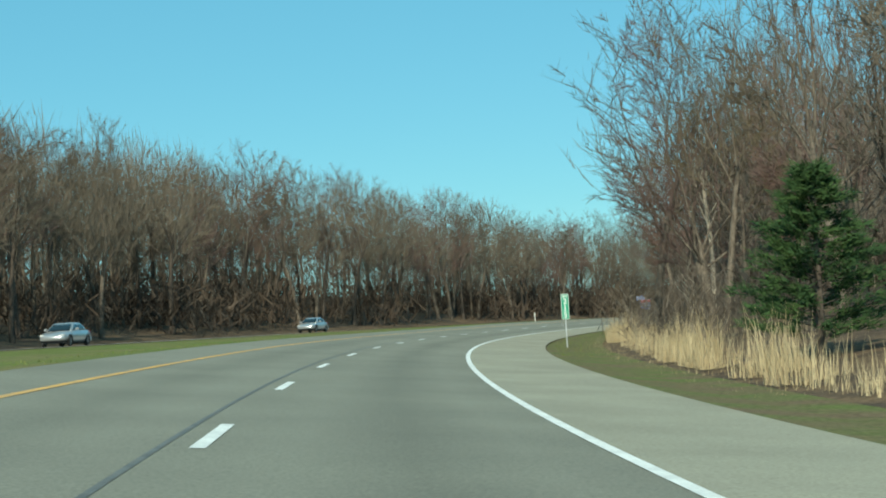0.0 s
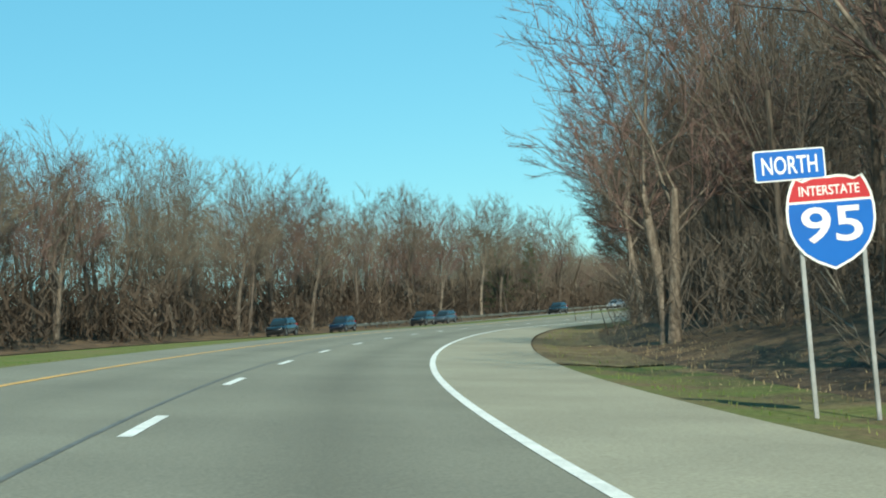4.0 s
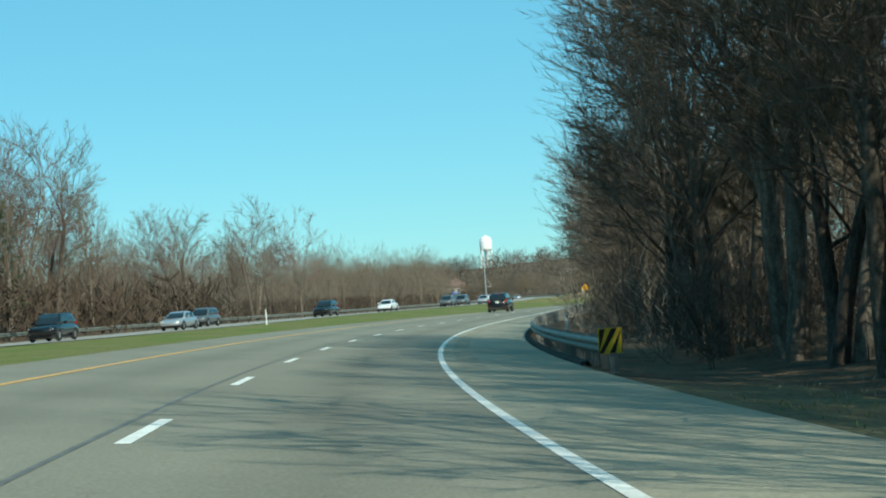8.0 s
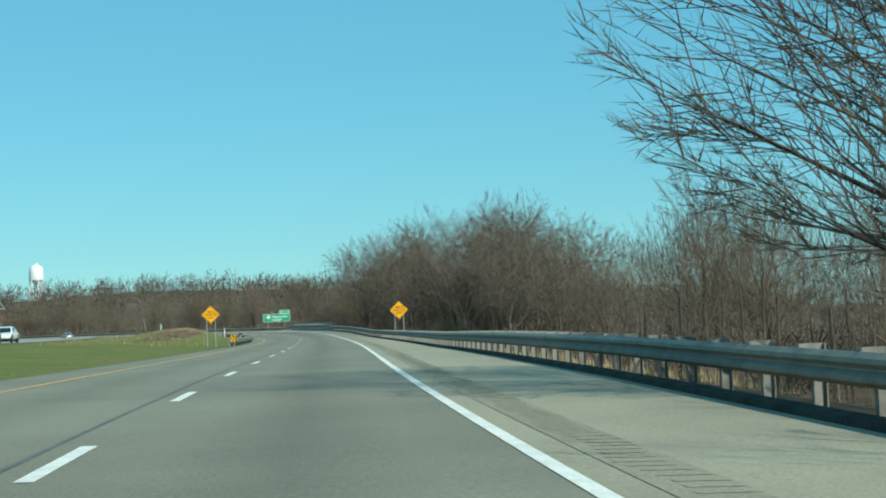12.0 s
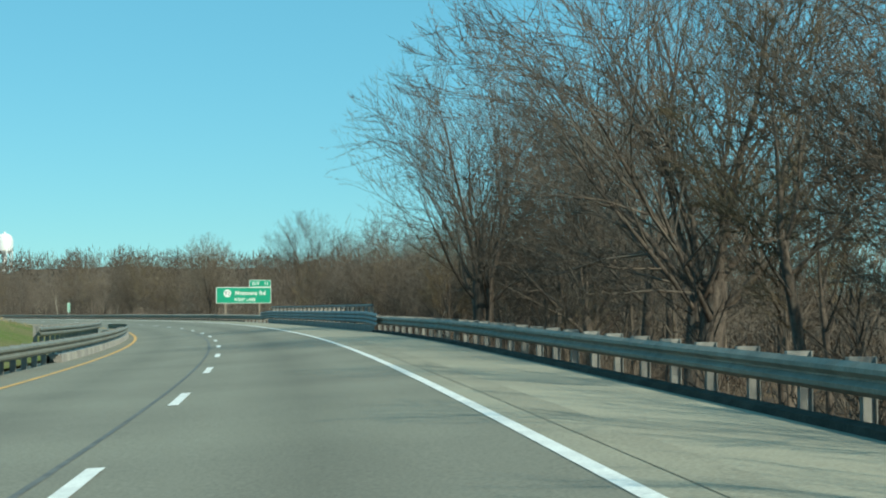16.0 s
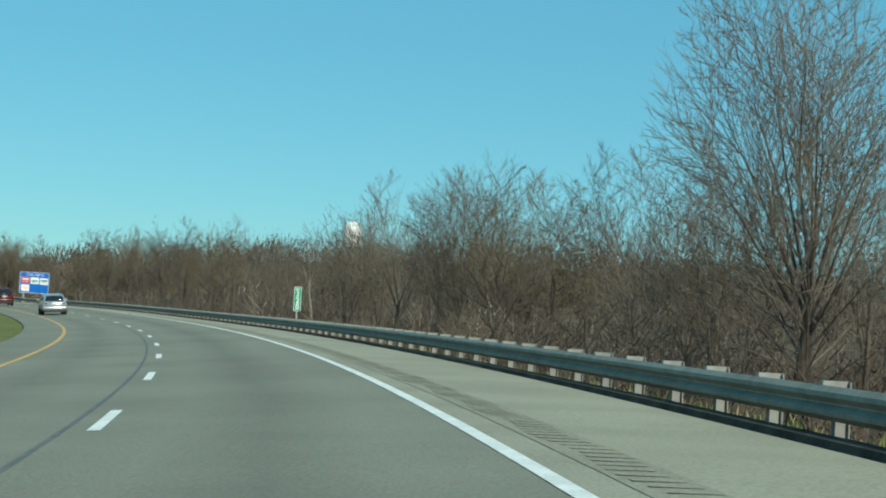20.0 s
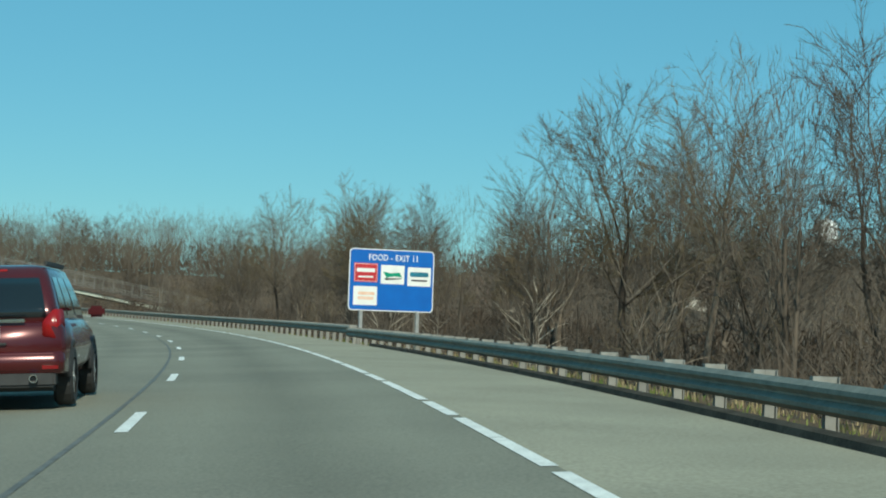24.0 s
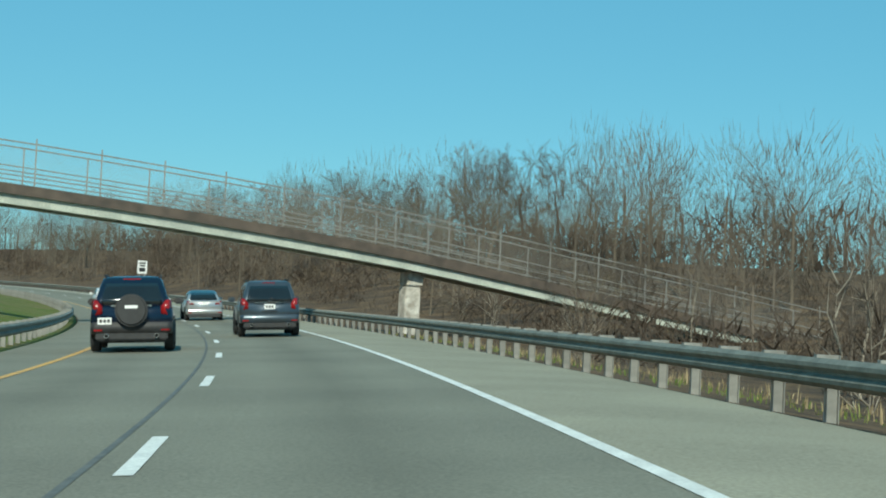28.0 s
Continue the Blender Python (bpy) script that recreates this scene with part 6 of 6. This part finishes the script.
_reed = [(34, 42, 7.6, 9.4, 700), (45, 56, 7.8, 9.0, 1500), (56, 64, 8.0, 9.5, 420), (66, 84, 8.2, 10, 500), (94, 104, 7.6, 9.2, 1200), (110, 128, 7.6, 9.4, 2000), (132, 150, 8.0, 9.6, 500), (25, 34, 8.0, 10.0, 420)]
blades("reeds", [(a, b, c, d, int(n * 2.2), 0.35, 1.5 + 0.6 * (n > 600), 0.007) for a, b, c, d, n in _reed], 3, REED, "tall dry straw-coloured reeds on the verge", "reeds")
blades("dry_grass", [(30, 325, 6.4, 9.5, 6000, 0.04, 0.17, 0.009), (470, 560, 5.6, 9.0, 2500, 0.15, 0.5, 0.012), (740, 1100, 6.5, 10.5, 5000, 0.1, 0.4, 0.012), (555, 690, -19, -8.5, 6000, 0.12, 0.4, 0.014)], 5, DRY_GRASS, "short dry grass among dead leaves", "grass")
blades("green_grass", [(60, 320, 5.0, 6.8, 5000, 0.04, 0.14, 0.008), (730, 1100, 5.3, 8.0, 8000, 0.06, 0.25, 0.01), (0, 200, -14, -6.9, 5000, 0.04, 0.12, 0.012), (200, 560, -14, -6.9, 5000, 0.04, 0.12, 0.012), (690, 1060, -13, -6.9, 6000, 0.04, 0.13, 0.012)], 7, BLADE, "short green grass beside the road", "grass")

PINE = material("pine_needles", (0.055, 0.1, 0.03), 0.75, dark=(0.025, 0.055, 0.02), scale=1.2, spec=0.2)


def pine(name, s, u, height, width, label, seed=1, mat=PINE):
    rnd = random.Random(seed)
    root = tagged(new(name), label, "tree")
    root.matrix_world = pose(*place(s, u))
    trunk, crown = Wood(), Wood()
    trunk.tube([Vector((0, 0, -0.3)), Vector((0.05, 0, height * 0.5)), Vector((0, 0.05, height * 0.97))], [0.12, 0.08, 0.0], 6)
    for k in range(95):
        t = 0.08 + 0.9 * (k + rnd.random()) / 95
        a = k * 2.4 + rnd.random()
        ln = width * 0.5 * (1 - t) ** 0.7 * rnd.uniform(0.7, 1.2) + 0.15
        o = Vector((0, 0, height * t))
        d = Vector((math.cos(a), math.sin(a), rnd.uniform(0.0, 0.5))).normalized()
        e = o + d * ln
        trunk.tube([o, e], [0.02, 0.0], 3)
        for j in range(120):
            f = rnd.uniform(0.25, 1.05)
            p = o.lerp(e, f) + Vector((rnd.gauss(0, 0.07), rnd.gauss(0, 0.07), rnd.gauss(0, 0.06)))
            v = (d + Vector((rnd.gauss(0, 0.6), rnd.gauss(0, 0.6), rnd.gauss(0.25, 0.5)))).normalized()
            crown.sliver(p, v, rnd.uniform(0.16, 0.34), 0.045, v.orthogonal().normalized())
    shared("trunk", mesh_tris("trunk", trunk.v, trunk.f, BARK[1]), root)
    shared("crown", mesh_tris("crown", crown.v, crown.f, mat), root)


pine("pine_tree", 41, 10.2, 4.7, 4.2, "bushy dark green pine behind dry reeds")
pine("ivy_tree", 412, -41, 11, 5.0, "green evergreen tree at the edge of the bare wood", 4)
pine("ivy_tree", 420, -43, 9, 5.0, "green evergreen tree at the edge of the bare wood", 6)
pine("ivy_tree", 427, -41, 12, 5.5, "green evergreen tree at the edge of the bare wood", 8)


# far wooded hill with houses and a water tower
HILL_BRUSH = material("hill_brush", (0.15, 0.118, 0.088), 0.95, dark=(0.075, 0.058, 0.044), scale=0.25, fine=0.45, fine_scale=2.5, bump=0.8, bump_scale=1.5, spec=0.05)
def hill_z(x, y):
    return -7 + 31 * math.exp(-(((x - 930) / 190) ** 2 + ((y - 1010) / 260) ** 2) * 0.7)


vs, fs = [], []
_r = np.random.default_rng(8)
for i in range(109):
    for j in range(109):
        x, y = 480 + i * 9, 480 + j * 10.8
        u = near(x, y)[1]
        # the wooded slope is uneven with the crowns of its brush
        vs.append((x + _r.uniform(-3, 3), y + _r.uniform(-3, 3), hill_z(x, y) + (-3 if abs(u) < 65 else _r.uniform(0.0, 3.6))))
for i in range(108):
    for j in range(108):
        a = i * 109 + j
        fs.append((a, a + 109, a + 110, a + 1))
tagged(new("hill", mesh("hill", vs, fs, HILL_BRUSH, False)), "far brown wooded hill", "hill", kind="structure")
r = np.random.default_rng(21)
HV, HF, n = [], [], 0
FAR_SMALL = [haze_tree(191 + k, 10, 70, 8, 0.24, 0.0) for k in range(3)]
for _ in range(1900):
    x, y = r.uniform(640, 1250), r.uniform(640, 1400)
    if hill_z(x, y) < -2 or abs(near(x, y)[1]) < 75:
        continue
    w = FAR_SMALL[r.integers(3)]
    k, a = r.uniform(0.9, 1.6), r.random() * 6.28
    rot = np.array([[math.cos(a) * 1.2, -math.sin(a) * 1.2, 0], [math.sin(a) * 1.2, math.cos(a) * 1.2, 0], [0, 0, 1]])
    v = np.array(w.v) @ rot.T * k + [x, y, hill_z(x, y)]
    HV.append(v)
    HF.append(np.array(w.f) + n)
    n += len(v)
tagged(new("hill_woods", mesh_tris("hill_woods", np.concatenate(HV), np.concatenate(HF), TWIG[0])), "brown leafless woods on the far hill", "woods", kind="stuff")

BRICK = material("brick_wall_far", (0.38, 0.2, 0.13), 0.9, dark=(0.28, 0.15, 0.1), scale=0.6)
STUCCO = material("pale_house_wall", (0.62, 0.56, 0.48), 0.9, dark=(0.5, 0.45, 0.38), scale=0.6)
ROOF = material("brown_shingle_roof", (0.2, 0.13, 0.1), 0.9, dark=(0.14, 0.09, 0.07), scale=1)


def house(x, y, turn, wall, w=12, d=8, h=4.5):
    root = tagged(new("house"), "brick house with pale windows on the far hill" if wall is BRICK else "pale house with a brown roof on the far hill", "house", "houses on the hill")
    root.matrix_world = pose(x, y, hill_z(x, y) - 0.4, 0, 0, turn)
    part("wall", boxes((-w / 2, -d / 2, -2, w / 2, d / 2, h)), wall, root)
    bm = loft([[(-w / 2 - 0.4, -d / 2 - 0.4, h), (-w / 2 - 0.4, d / 2 + 0.4, h), (-w / 2 - 0.4, 0.01, h + 3), (-w / 2 - 0.4, -0.01, h + 3)], [(w / 2 + 0.4, -d / 2 - 0.4, h), (w / 2 + 0.4, d / 2 + 0.4, h), (w / 2 + 0.4, 0.01, h + 3), (w / 2 + 0.4, -0.01, h + 3)]])
    part("roof", bm, ROOF, root)
    for k in range(4):
        for z in (0.2, 2.6):
            q = part("window", boxes((-w / 2 + 1.6 + k * 3, -d / 2 - 0.06, z, -w / 2 + 2.8 + k * 3, -d / 2 + 0.1, z + 1.5)), WHITE, root)
            part("pane", boxes((-w / 2 + 1.7 + k * 3, -d / 2 - 0.09, z + 0.1, -w / 2 + 2.7 + k * 3, -d / 2 - 0.065, z + 1.4)), GLASS, q)
    part("chimney", boxes((w * 0.3, 0.2, h, w * 0.3 + 0.9, 1.1, h + 4)), BRICK, root)


for k, (x, y) in enumerate(((735, 925), (752, 945), (765, 968), (720, 985), (742, 1010))):
    house(x, y, -40 + (k * 37) % 50, BRICK if k % 2 else STUCCO)
tower = tagged(new("water_tower"), "white water tower on tall legs above the far trees", "water tower")
tower.matrix_world = pose(1020, 1183, 10)
bm = bmesh.new()
prof = [(0.0, 31), (3.2, 31.4), (4.6, 33), (4.8, 35), (4.8, 39), (4.2, 41.2), (2.4, 42.6), (0.7, 43.1), (0.7, 44), (0.0, 44)]
rows = [[bm.verts.new((q * math.cos(k * math.pi / 12), q * math.sin(k * math.pi / 12), z)) for k in range(24)] for q, z in prof[1:-1]]
for a, b in zip(rows, rows[1:]):
    for k in range(24):
        bm.faces.new((a[k], a[(k + 1) % 24], b[(k + 1) % 24], b[k]))
bm.faces.new(rows[0][::-1])
bm.faces.new(rows[-1])
part("tank", bm, WHITE, tower)
for k in range(6):
    a = k * math.pi / 3
    leg = part("leg", boxes((-0.25, -0.25, -12, 0.25, 0.25, 33.5)), WHITE, tower)
    leg.matrix_local = pose(4.5 * math.cos(a), 4.5 * math.sin(a), 0)
part("riser", boxes((-0.6, -0.6, -12, 0.6, 0.6, 32), bevel=0.2), WHITE, tower)
